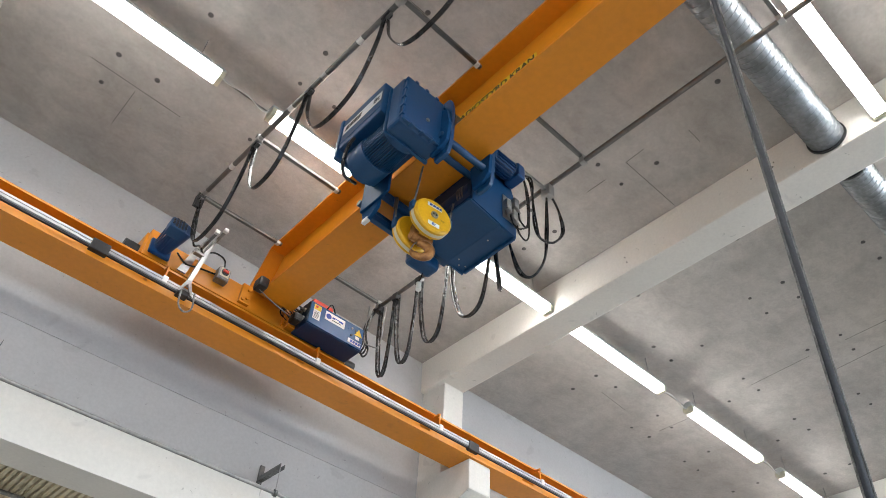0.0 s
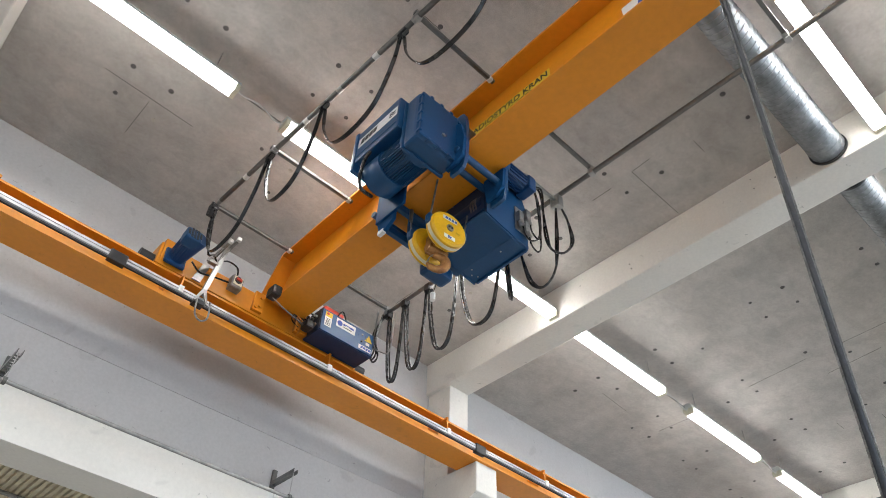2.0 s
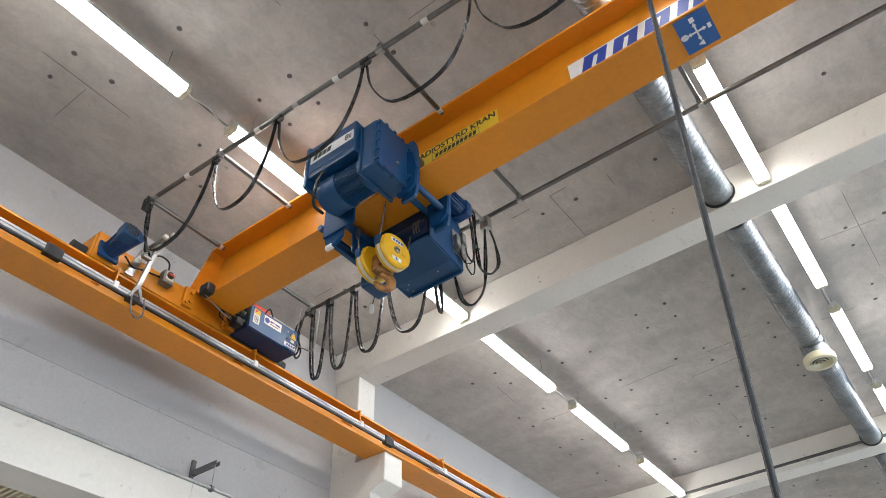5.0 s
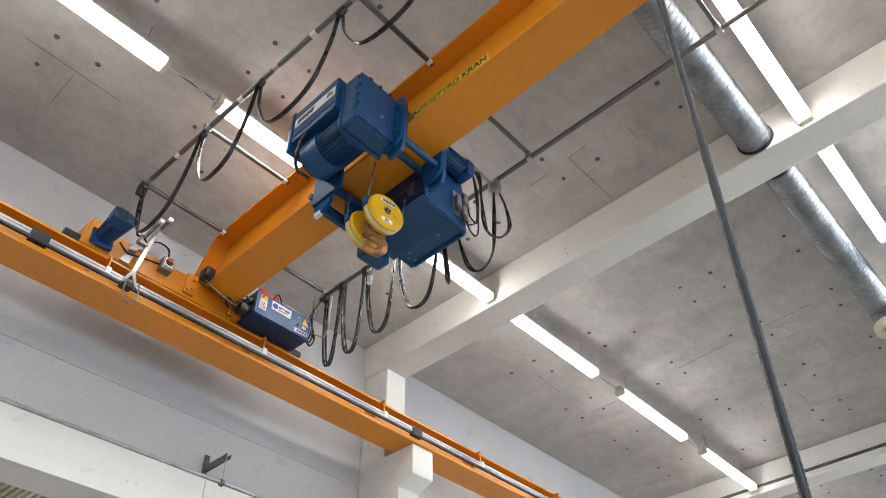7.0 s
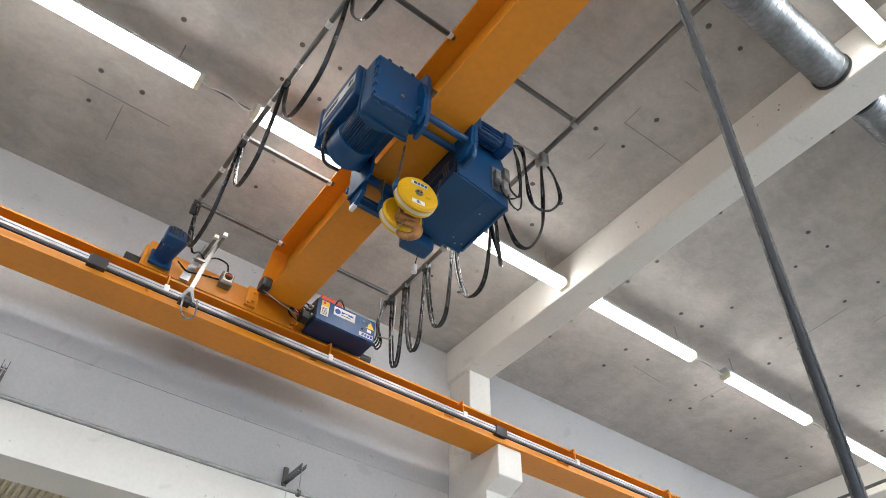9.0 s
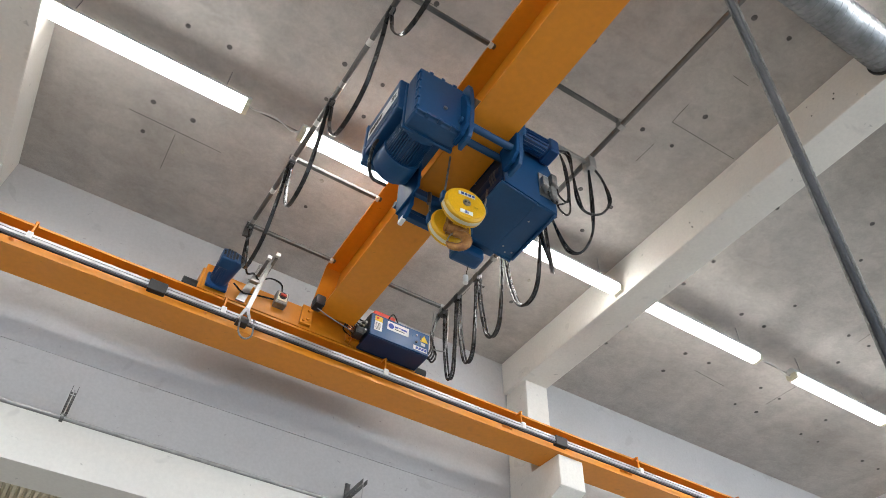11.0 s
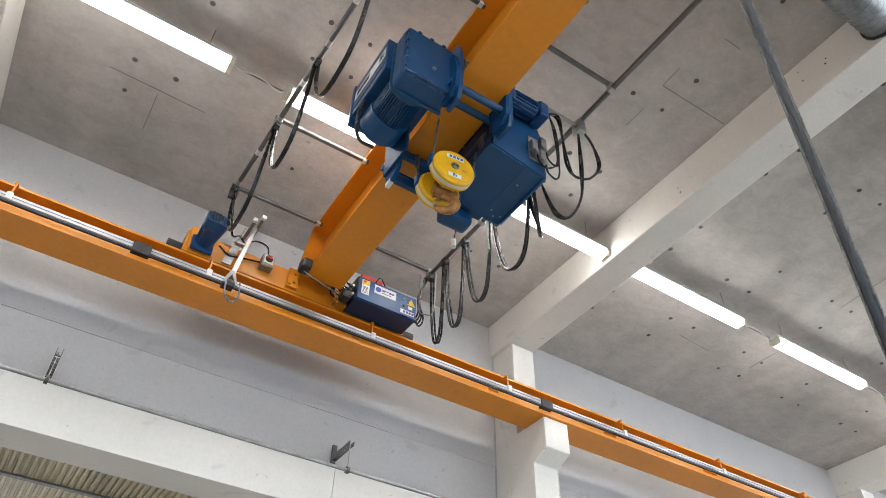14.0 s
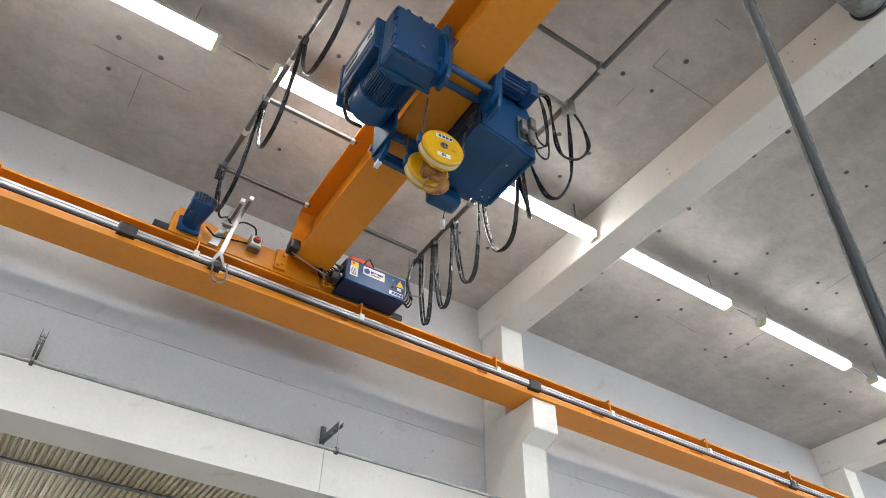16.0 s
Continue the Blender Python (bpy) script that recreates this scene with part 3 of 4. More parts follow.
    for k in range(5):
        for j in range(5):
            if (k, j) not in ((0, 0), (0, 4), (4, 0), (4, 4)):
                add_box(grid, -0.055 + k * 0.023, -0.038 + k * 0.023, 0.288, 0.2925, -0.055 + j * 0.023, -0.038 + j * 0.023, m=m)
    part("fan_slots", grid, BLACK, mo)
    # limit stop and turn switch
    part("stop_pad", box(1.25, 1.333, 4.05, 4.16, 5.245, 5.34, bevel=0.02), BLACK, crane, "black plastic sensor head")
    part("stop_wire", sweep([(1.29, 4.11, 5.245), (1.45, 4.17, 5.25), (1.66, 4.21, 5.24)], 0.005, seg=6), STEEL_DARK, crane)
    part("stop_pad", box(1.65, 1.73, 4.15, 4.25, 5.205, 5.28, bevel=0.02), BLACK, crane, "black plastic sensor head")
    sw = part("isolator_switch", box(1.0, 1.10, 4.285, 4.36, 5.30, 5.42, bevel=0.008), GREY, crane, "grey isolator box with red knob")
    part("cover", box(1.004, 1.096, 4.2802, 4.2848, 5.304, 5.416, bevel=0.002), GREY, sw, "grey front cover")
    part("yellow_plate", box(1.012, 1.088, 4.276, 4.28, 5.325, 5.408, bevel=0.0015), CREAM, sw, "cream dial plate")
    part("dial", rod((1.05, 4.276, 5.372), (1.05, 4.270, 5.372), 0.031, seg=24), BLACK, sw, "black dial ring")
    part("knob", box(1.026, 1.074, 4.255, 4.270, 5.361, 5.383, bevel=0.004), RED, sw, "red turning knob")
    part("switch_wire", sweep([(1.05, 4.32, 5.42), (1.02, 4.30, 5.50), (0.93, 4.27, 5.49), (0.87, 4.26, 5.45)], 0.007, seg=8), RUBBER, crane)
    part("motor_wire", sweep([(0.66, 4.3, 5.33), (0.75, 4.33, 5.30), (0.85, 4.34, 5.33), (1.0, 4.34, 5.36)], 0.007, seg=8), RUBBER, crane)
    # collector arm
    part("collector_post", box(-0.018, 0.018, -0.016, 0.016, 0, 0.60, bevel=0.003, m=frame_at((0.80, 4.25, 5.05), (1, 0, 0), (0, 1, 0)) @ Matrix.Rotation(radians(8), 4, "Y")), STEEL, crane)
    part("collector_plate", prism([(0.715, 5.22), (0.785, 5.22), (0.835, 5.50), (0.785, 5.50)], "y", 4.335, 4.347), STEEL, crane)
    for dx in (0.0, 0.06):
        part("collector_arm", box(0.82 + dx, 0.845 + dx, 4.13, 4.36, 5.53 + dx, 5.555 + dx, bevel=0.003), GREY, crane)
        part("arm_end", box(0.815 + dx, 0.85 + dx, 4.10, 4.13, 5.525 + dx, 5.56 + dx, bevel=0.004), WHITE, crane)
    part("collector_fork", prism([(0.74, 4.96), (0.757, 4.96), (0.80, 5.05), (0.843, 4.96), (0.86, 4.96), (0.815, 5.085), (0.785, 5.085)], "y", 4.218, 4.232), GREY, crane)
    for k, (x, y, z) in enumerate(((0.775, 4.235, 5.40), (0.825, 4.235, 5.41))):
        part("arm_spring", sweep([(x + 0.009 * math.cos(2.1 * q), y - 0.006 * q, z + 0.009 * math.sin(2.1 * q)) for q in range(28)], 0.0022, seg=5, n=3), STEEL, crane, "bright coil spring")
    part("arm_clevis", box(0.762, 0.838, 4.225, 4.265, 5.36, 5.385, bevel=0.004), STEEL, crane, "galvanised arm clevis")
    part("arm_bolt", rod((0.748, 4.245, 5.372), (0.852, 4.245, 5.372), 0.007, seg=8), STEEL, crane)
    part("collector_shoe", box(0.752, 0.838, 4.22, 4.29, 4.945, 4.985, bevel=0.006), BLACK, crane)
    part("collector_wire", sweep([(0.77, 4.22, 4.98), (0.78, 4.20, 4.84), (0.83, 4.19, 4.79), (0.88, 4.20, 4.85), (0.87, 4.22, 5.0)], 0.007, seg=8), ROPE, crane)
    # cable tracks
    for z, y1, side in ((5.765, 4.17, BX0), (5.745, 4.16, BX1)):
        left = side == BX0
        tr = part("cable_track", rod((track_x(left, Y0 + 0.8), Y0 + 0.8, z), (track_x(left, y1), y1, z), 0.019, seg=14), STEEL_DARK, crane, "dark steel festoon track tube", smooth=True)
        ys = [1.79 - 1.52 * k for k in range(-1, 6)] + [y1 - 0.06]
        for y in ys:
            x = track_x(left, y)
            arm = part("brace", box(min(x, side) - 0.03, max(x, side) + 0.03, y - 0.014, y + 0.014, 5.775, 5.803, bevel=0.003), STEEL_DARK, crane, "dark square steel brace")
            part("brace_clamp", box(side - 0.02, side + 0.01, y - 0.018, y + 0.018, 5.768, 5.797, bevel=0.004), WHITE, arm)
            part("tube_clamp", box(x - 0.025, x + 0.025, y - 0.02, y + 0.02, z - 0.024, 5.806, bevel=0.005), STEEL, arm)
    for k in range(16):
        y = 4.0 - 0.37 * k
        part("tube_sleeve", rod((track_x(True, y), y, 5.765), (track_x(True, y + 0.05), y + 0.05, 5.765), 0.0205, seg=12), WHITE if k % 2 else STEEL, crane)
    return crane


crane = build_bridge()


def build_control_box():
    cb = thing("crane_control_box", "dark blue control cabinet with warning labels on the crane", "control box")
    x0, x1, y0, y1, z0, z1 = 1.75, 2.30, 4.13, 4.345, 5.205, 5.43
    part("body", box(x0, x1, y0, y1, z0, z1, bevel=0.006), BLUE_DARK, cb)
    part("lid", box(x0 + 0.004, x1 - 0.004, y0 - 0.018, y0, z0 + 0.004, z1 - 0.004, bevel=0.005), BLUE_DOOR, cb, "blue cabinet door")
    part("mounting_plate", box(x0 + 0.06, x1 - 0.06, y1, 4.36, z0 + 0.05, z1 + 0.03), ORANGE, cb)
    part("side_plate", box(1.68, 1.75, 4.29, 4.358, 5.22, 5.36, bevel=0.004), ORANGE, cb)
    part("warning_lamp", box(1.79, 1.99, 4.15, 4.30, z1, z1 + 0.07, bevel=0.012), RED, cb, "red warning light housing")
    part("handle_wire", sweep([(1.90, 4.12, z1 - 0.02), (1.94, 4.10, z1 + 0.05), (2.0, 4.12, z1 - 0.01)], 0.006, seg=8), RUBBER, cb)
    m = frame_at((x0, y0 - 0.0185, z0), (1, 0, 0), (0, 0, 1))
    for a, b, c, d, mat in ((0.035, 0.105, 0.06, 0.205, LABEL), (0.15, 0.35, 0.115, 0.20, LABEL), (0.40, 0.53, 0.025, 0.065, LABEL), (0.47, 0.51, 0.085, 0.115, LABEL)):
        part("label", flat(a, b, c, d, m), mat, cb, "white printed label")
    part("label", flat(0.036, 0.104, 0.155, 0.204, m @ Matrix.Translation((0, 0, 0.001))), YLABEL, cb, "yellow label head")
    part("label_dot", rod(m @ Vector((0.06, 0.185, 0.002)), m @ Vector((0.06, 0.185, 0.004)), 0.012, seg=16), RED, cb)
    up = m @ Matrix.Translation((0, 0, 0.0014))
    for k in range(6):
        part("print_bar", flat(0.045, 0.09, 0.072 + 0.012 * k, 0.076 + 0.012 * k, up), INK, cb)
    part("emblem", rod(up @ Vector((0.185, 0.158, 0)), up @ Vector((0.185, 0.158, 0.0012)), 0.026, seg=20), INK_BLUE, cb)
    part("emblem", flat(0.165, 0.205, 0.154, 0.162, up @ Matrix.Translation((0, 0, 0.0014)), shear=0.5), LABEL, cb)
    part("print_bar", flat(0.22, 0.33, 0.155, 0.172, up), INK_BLUE, cb)
    part("print_bar", flat(0.22, 0.31, 0.135, 0.142, up), INK, cb)
    for k in range(4):
        part("logo_bar", flat(0.412 + 0.027 * k, 0.432 + 0.027 * k, 0.033, 0.057, up, shear=0.25), INK_BLUE, cb)
    tri = bmesh.new()
    lo = [tri.verts.new(up @ Vector(p)) for p in ((0.455, 0.125, 0), (0.535, 0.125, 0), (0.495, 0.195, 0))]
    hi = [tri.verts.new(up @ Vector((p[0], p[1], 0.0012))) for p in ((0.455, 0.125), (0.535, 0.125), (0.495, 0.195))]
    tri.faces.new(lo), tri.faces.new(hi)
    for i in range(3):
        tri.faces.new((lo[i], lo[(i + 1) % 3], hi[(i + 1) % 3], hi[i]))
    part("warning_triangle", tri, YLABEL, cb, "yellow high voltage triangle")
    part("flash", flat(0.49, 0.50, 0.135, 0.175, up @ Matrix.Translation((0, 0, 0.0014)), shear=-0.2), INK, cb)
    part("lock", rod(m @ Vector((0.425, 0.10, 0)), m @ Vector((0.425, 0.10, 0.012)), 0.01, seg=14), BLACK, cb)
    part("lock", rod(m @ Vector((0.425, 0.17, 0)), m @ Vector((0.425, 0.17, 0.008)), 0.009, seg=14), STEEL, cb)
    rng = random.Random(3)
    for k in range(4):
        for j in range(2):
            y, z = y0 + 0.05 + 0.05 * k, z0 + 0.07 + 0.08 * j
            part("cable_gland", rod((x0, y, z), (x0 - 0.045, y, z), 0.014, seg=12), STEEL_DARK, cb, "grey cable gland")
            part("gland_nut", rod((x0 - 0.004, y, z), (x0 - 0.018, y, z), 0.020, seg=6), STEEL, cb)
            part("cable", sweep([(x0 - 0.04, y, z), (x0 - 0.10, y, z + 0.03), (x0 - 0.13, y + 0.03, z + 0.10), (x0 - 0.09 + 0.05 * rng.random(), y1 - 0.02, z1 + 0.05)], 0.006, seg=8), RUBBER, cb)
    for k in range(4):
        y, z = y0 + 0.05 + 0.03 * k, z0 + 0.05 + 0.045 * k
        part("cable_gland", rod((x1, y, z), (x1 + 0.04, y, z), 0.016, seg=12), BLACK, cb, "black cable gland")
        part("cable", sweep([(x1 + 0.03, y, z), (x1 + 0.07, y, z - 0.03), (x1 + 0.10, y - 0.01, z + 0.05), (x1 + 0.06 + 0.012 * k, y - 0.01, z + 0.22), (2.37 + 0.01 * k, 4.12, 5.71)], 0.008, seg=8), RUBBER, cb)
    return cb


build_control_box()


# ---- festoons ----
def loop(x, ya, yb, z, depth, lean=0.0, mid=0.5):
    m = ya + (yb - ya) * mid
    w = (yb - ya)
    return [(x, ya, z), (x + lean * 0.3, ya + w * 0.06, z - depth * 0.45), (x + lean, ya + w * 0.24, z - depth * 0.88), (x + lean, m, z - depth),
            (x + lean, yb - w * 0.24, z - depth * 0.88), (x + lean * 0.3, yb - w * 0.06, z - depth * 0.45), (x, yb, z)]


def build_festoons():
    left = thing("festoon_cable", "black flat festoon cable looping under its track", "cable", "festoon cables")
    z = 5.725
    ys = [4.10, 3.34, 2.71, 1.92, 1.08, 0.27, -0.5, -1.25, -2.0, -2.75]
    for i, (a, b) in enumerate(zip(ys, ys[1:])):
        part("loop", sweep(loop(track_x(True, (a + b) / 2), a, b, z, 0.64 if i != 1 else 0.66, 0.01), 0.014, 0.0055, seg=8, axis=(1, 0, 0)), RUBBER, left)
    for y in ys:
        x = track_x(True, y)
        tr = part("cable_trolley", box(x - 0.022, x + 0.022, y - 0.035, y + 0.035, z - 0.012, z + 0.028, bevel=0.006), BLACK, left, "small black cable trolley")
        part("clip", box(x - 0.01, x + 0.01, y - 0.05, y + 0.05, z - 0.022, z - 0.01, bevel=0.003), STEEL_DARK, tr)
    x = track_x(True, 4.1)
    part("tail", sweep([(x, 4.08, z), (x + 0.02, 4.05, z - 0.2), (x + 0.08, 4.10, z - 0.42), (x + 0.16, 4.2, z - 0.32), (0.85, 4.28, 5.40)], 0.008, seg=8), RUBBER, left)
    for k in range(3):
        part("end_stop", box(x - 0.03, x + 0.03, 4.08 + 0.025 * k, 4.095 + 0.025 * k, z - 0.09 + 0.02 * k, z + 0.06, bevel=0.004), BLACK, left)
    right = thing("festoon_cable", "black round festoon cables bunched in loops near the wall", "cable", "festoon cables")
    x, z = 2.405, 5.70
    ys = [4.09, 3.86, 3.56, 3.19, 2.70]
    for k, (a, b) in enumerate(zip(ys, ys[1:])):
        depth = (0.75, 0.75, 0.72, 0.71)[k]
        part("loop", sweep(loop(x, a - 0.02, b + 0.02, z, depth, 0.01), 0.0105, seg=8), RUBBER, right)
        part("loop", sweep(loop(x + 0.018, a - 0.03, b + 0.03, z, depth - 0.012, 0.016), 0.008, seg=8), RUBBER, right)
    for d in (0.0, 0.016):
        part("loop", sweep([(x + d, 2.68, z), (x + d, 2.66, z - 0.4), (x - 0.04 + d, 2.60, z - 0.70), (x - 0.13, 2.50, z - 0.77), (x - 0.25, 2.42 + d, z - 0.62), (x - 0.33, 2.36 + d, z - 0.35), (x - 0.35, 2.30, z - 0.1)], 0.0095, seg=8), RUBBER, right)
    for y in ys:
        part("cable_trolley", box(x - 0.02, x + 0.035, y - 0.03, y + 0.03, z - 0.02, z + 0.055, bevel=0.006), BLACK, right, "small black cable trolley")
    part("wire_guard", sweep([(x - 0.03, 4.20, z + 0.10), (x - 0.03, 4.21, z - 0.27), (x - 0.02, 4.10, z - 0.40), (x - 0.02, 3.98, z - 0.44), (x - 0.02, 3.96, z - 0.05)], 0.006, seg=8, n=3), STEEL, right, "bent bright wire guard")


build_festoons()


# ---- hoist trolley ----
def build_hoist():
    h = thing("hoist_trolley", "blue electric rope hoist trolley hanging on the crane girder", "hoist")
    # gear case with its bolted cover
    gc = part("gear_case", box(0.972, 1.305, 2.06, 2.20, 5.095, 5.562, bevel=0.035, seg=3), BLUE, h, "ribbed blue gear case")
    part("gear_cover", box(0.980, 1.297, 2.045, 2.065, 5.103, 5.554, bevel=0.016), BLUE, gc)
    for k in range(5):
        z = 5.145 + 0.092 * k
        for x in (0.983, 1.294):
            part("cover_lug", box(x - 0.010, x + 0.010, 2.039, 2.075, z - 0.010, z + 0.010, bevel=0.004), BLUE, gc)
        if 0 < k < 4:
            for zz in (5.107, 5.55):
                part("cover_lug", box(0.972 + 0.085 * k - 0.013, 0.972 + 0.085 * k + 0.013, 2.039, 2.075, zz - 0.010, zz + 0.010, bevel=0.004), BLUE, gc)
    part("oil_plug", rod((1.165, 2.05, 5.25), (1.165, 2.034, 5.25), 0.014, seg=6), STEEL, gc, "bare steel oil plug")
    part("case_rim", box(0.966, 1.312, 2.19, 2.213, 5.09, 5.568, bevel=0.01), BLUE, gc)
    # electrical cabinet with nameplate
    cab = part("cabinet", box(0.93, 1.31, 2.215, 2.66, 5.30, 5.615, bevel=0.012), BLUE, h, "blue electrical cabinet")
    part("cabinet_rim", box(0.92, 1.31, 2.64, 2.675, 5.22, 5.62, bevel=0.008), BLUE, cab)
    part("cabinet_shelf", box(0.925, 1.0, 2.23, 2.64, 5.345, 5.36, bevel=0.004), BLUE, cab)
    m = frame_at((0.928, 2.63, 5.43), (0, -1, 0), (0, 0, 1))
    part("nameplate", flat(0.0, 0.40, 0.0, 0.095, m), LABEL, cab, "white maker's plate with blue bars")
    up = m @ Matrix.Translation((0, 0, 0.0014))
    for k in range(4):
        part("logo_bar", flat(0.02 + 0.042 * k, 0.054 + 0.042 * k, 0.025, 0.072, up, shear=0.25), INK, cab)
    text_mesh("load_mark", "8t", 0.075, INK, cab, up @ Matrix.Translation((0.35, 0.047, 0)), bold=0.001)
    # hoist motor
    mo = part("hoist_motor", rod((1.10, 2.19, 5.20), (1.10, 2.50, 5.20), 0.103, seg=36), BLUE, h, "blue finned hoist motor", smooth=True)
    for k in range(44):
        part("fin", box(0.098, 0.122, 2.235, 2.46, -0.0026, 0.0026, m=Matrix.Translation((1.10, 0, 5.20)) @ Matrix.Rotation(2 * math.pi * k / 44, 4, "Y")), BLUE, mo)
    part("motor_flange", rod((1.10, 2.185, 5.20), (1.10, 2.235, 5.20), 0.122, seg=36), BLUE, mo, smooth=True)
    cowl = bmesh.new()
    add_rod(cowl, (1.10, 2.40, 5.20), (1.10, 2.61, 5.20), 0.133, seg=36)
    bmesh.ops.bevel(cowl, geom=[e for e in cowl.edges if e.is_boundary or len(e.link_faces) == 2 and any(len(f.verts) > 4 for f in e.link_faces)], offset=0.03, segments=4, affect="EDGES")
    part("fan_cowl", cowl, BLUE, mo, smooth=True)
    part("terminal_box", box(1.0, 1.10, 2.36, 2.46, 5.30, 5.37, bevel=0.012), BLUE, mo)
    part("motor_cable", sweep([(1.0, 2.42, 5.34), (0.965, 2.47, 5.34), (0.94, 2.53, 5.26), (0.95, 2.58, 5.14), (1.0, 2.62, 5.08), (1.10, 2.64, 5.10)], 0.012, seg=8), RUBBER, mo)
    part("cable_gland", rod((0.99, 2.40, 5.34), (0.965, 2.43, 5.34), 0.018, seg=10), BLACK, mo)
    # trolley cheeks: feet before and behind, joined high up
    left_side = [(1.985, 5.12), (2.04, 5.07), (2.13, 5.07), (2.15, 5.34), (2.62, 5.34), (2.62, 5.02), (2.70, 4.965), (2.765, 4.975), (2.795, 5.10), (2.80, 5.45), (2.76, 5.56), (2.08, 5.50), (2.0, 5.44), (1.97, 5.28)]
    for x0, x1 in ((1.274, 1.300), (1.634, 1.660)):
        part("trolley_cheek", prism(left_side, "x", x0, x1, 0.004), BLUE_MATT, h, "blue trolley side plate")
    for x0, x1 in ((1.303, 1.330), (1.662, 1.688)):
        arc = [(2.04 - 0.062 * abs(math.cos(-math.pi / 2 + math.pi * k / 12)) ** 0.5, 5.315 + 0.285 * math.sin(-math.pi / 2 + math.pi * k / 12)) for k in range(13)]
        part("front_wing", prism(arc + [(2.12, 5.60), (2.12, 5.03)], "x", x0, x1, 0.005), BLUE, h, "curved blue wing plate")
    part("motor_bracket", box(1.255, 1.2725, 2.50, 2.785, 5.06, 5.52, bevel=0.003), BLUE_MATT, h)
    part("drum_cradle", box(1.664, 1.692, 2.17, 2.61, 5.07, 5.31, bevel=0.004), BLUE_DARK, h)
    part("rear_plate", box(1.662, 1.83, 2.725, 2.735, 5.04, 5.52, bevel=0.002), BLUE_DARK, h)
    part("rear_arm", box(1.302, 1.632, 2.66, 2.70, 5.20, 5.26, bevel=0.008), BLUE, h)
    part("rear_arm", box(1.302, 1.632, 2.76, 2.80, 5.06, 5.12, bevel=0.008), BLUE, h)
    part("rear_web", box(1.47, 1.632, 2.70, 2.715, 5.05, 5.318, bevel=0.003), BLUE, h)
    for y, z in ((2.03, 5.19), (2.17, 5.25), (2.83, 5.20)):
        part("tie_bar", rod((1.26, y, z), (1.71, y, z), 0.024, seg=20), BLUE, h, smooth=True)
    for x in (1.365, 1.60):
        for y in (2.05, 2.76):
            part("trolley_wheel", rod((x - 0.02, y, 5.42), (x + 0.03, y, 5.42), 0.065, seg=24), STEEL_DARK, h)
    part("rear_foot", box(1.27, 1.30, 2.71, 2.77, 4.955, 4.99, bevel=0.006), LABEL, h, "white plastic rail wiper")
    # rope drum under the girder's far side
    drum = part("rope_drum", rod((1.775, 2.20, 5.17), (1.775, 2.61, 5.17), 0.12, seg=40), BLUE_DARK, h, "dark blue rope drum", smooth=True)
    for k in range(3):
        y = 2.24 + 0.022 * k
        t = bmesh.new()
        add_rod(t, (1.775, y, 5.17), (1.775, y + 0.012, 5.17), 0.126, seg=40)
        part("rope_turn", t, ROPE, drum)
    # drum guard, wedge shaped, with closed end plates
    pts = [(1.73, 4.985), (2.044, 4.96), (2.044, 5.29), (1.985, 5.49), (1.73, 5.53), (1.70, 5.48), (1.70, 5.05)]
    g = part("drum_guard", prism([(2.045, 4.945), (2.06, 4.945), (2.06, 5.31), (1.99, 5.52), (1.722, 5.567), (1.722, 5.552), (1.98, 5.505), (2.045, 5.30)], "y", 2.164, 2.62), BLUE, h, "blue sheet-metal drum guard")
    part("guard_floor", prism([(1.905, 4.964), (2.07, 4.965), (2.07, 4.977), (1.905, 4.976)], "y", 2.164, 2.64, 0.002), BLUE, g)
    part("guard_slope", prism([(1.64, 5.005), (1.903, 4.962), (1.903, 4.974), (1.64, 5.017)], "y", 2.163, 2.64, 0.002), BLUE, g, "sloping blue underside sheet")
    part("front_lip", box(1.64, 1.91, 2.150, 2.172, 4.955, 4.965, bevel=0.002, m=Matrix.Translation((1.64, 0, 5.0)) @ Matrix.Rotation(radians(9.5), 4, "Y") @ Matrix.Translation((-1.64, 0, -4.955))), BLUE, g)
    part("guard_end", prism(pts, "y", 2.615, 2.63), BLUE, g)
    part("guard_front", prism([(1.665, 5.02), (1.90, 4.980), (2.058, 4.960), (2.058, 5.31), (1.988, 5.518), (1.692, 5.568), (1.692, 5.30), (1.665, 5.28)], "y", 2.150, 2.162), BLUE, g)
    for x, y in ((1.95, 2.3), (1.94, 2.56), (1.98, 2.6), (2.02, 2.58)):
        part("rivet", rod((x, y, 4.966), (x, y, 4.961), 0.006, seg=8), STEEL, g)
    # cross-travel drive above the guard
    dr = part("travel_motor", rod((1.71, 2.075, 5.455), (2.0, 2.075, 5.455), 0.056, seg=26), BLUE_MOTOR, h, "small blue travel motor", smooth=True)
    part("motor_block", box(1.69, 1.75, 2.01, 2.12, 5.375, 5.54, bevel=0.015), BLUE, dr)
    for k in range(18):
        part("fin", box(1.76, 1.93, -0.0025, 0.0025, 0.054, 0.069, m=Matrix.Translation((0, 2.075, 5.455)) @ Matrix.Rotation(2 * math.pi * k / 18, 4, "X")), BLUE_MOTOR, dr)
    part("fan_cowl", box(1.94, 2.02, 2.008, 2.142, 5.387, 5.523, bevel=0.02, seg=3), BLUE_MOTOR, dr)
    # lower side sheet to the wall side
    part("lower_sheet", prism([(1.66, 4.99), (2.05, 4.945), (2.05, 5.2), (1.69, 5.3)], "y", 2.634, 2.646), BLUE, h)
    part("rope_anchor_beam", box(1.694, 1.95, 2.65, 2.72, 5.0, 5.10, bevel=0.008), BLUE, h)
    part("under_tray", box(1.66, 1.87, 2.67, 2.79, 4.88, 4.985, bevel=0.025), BLUE, h)
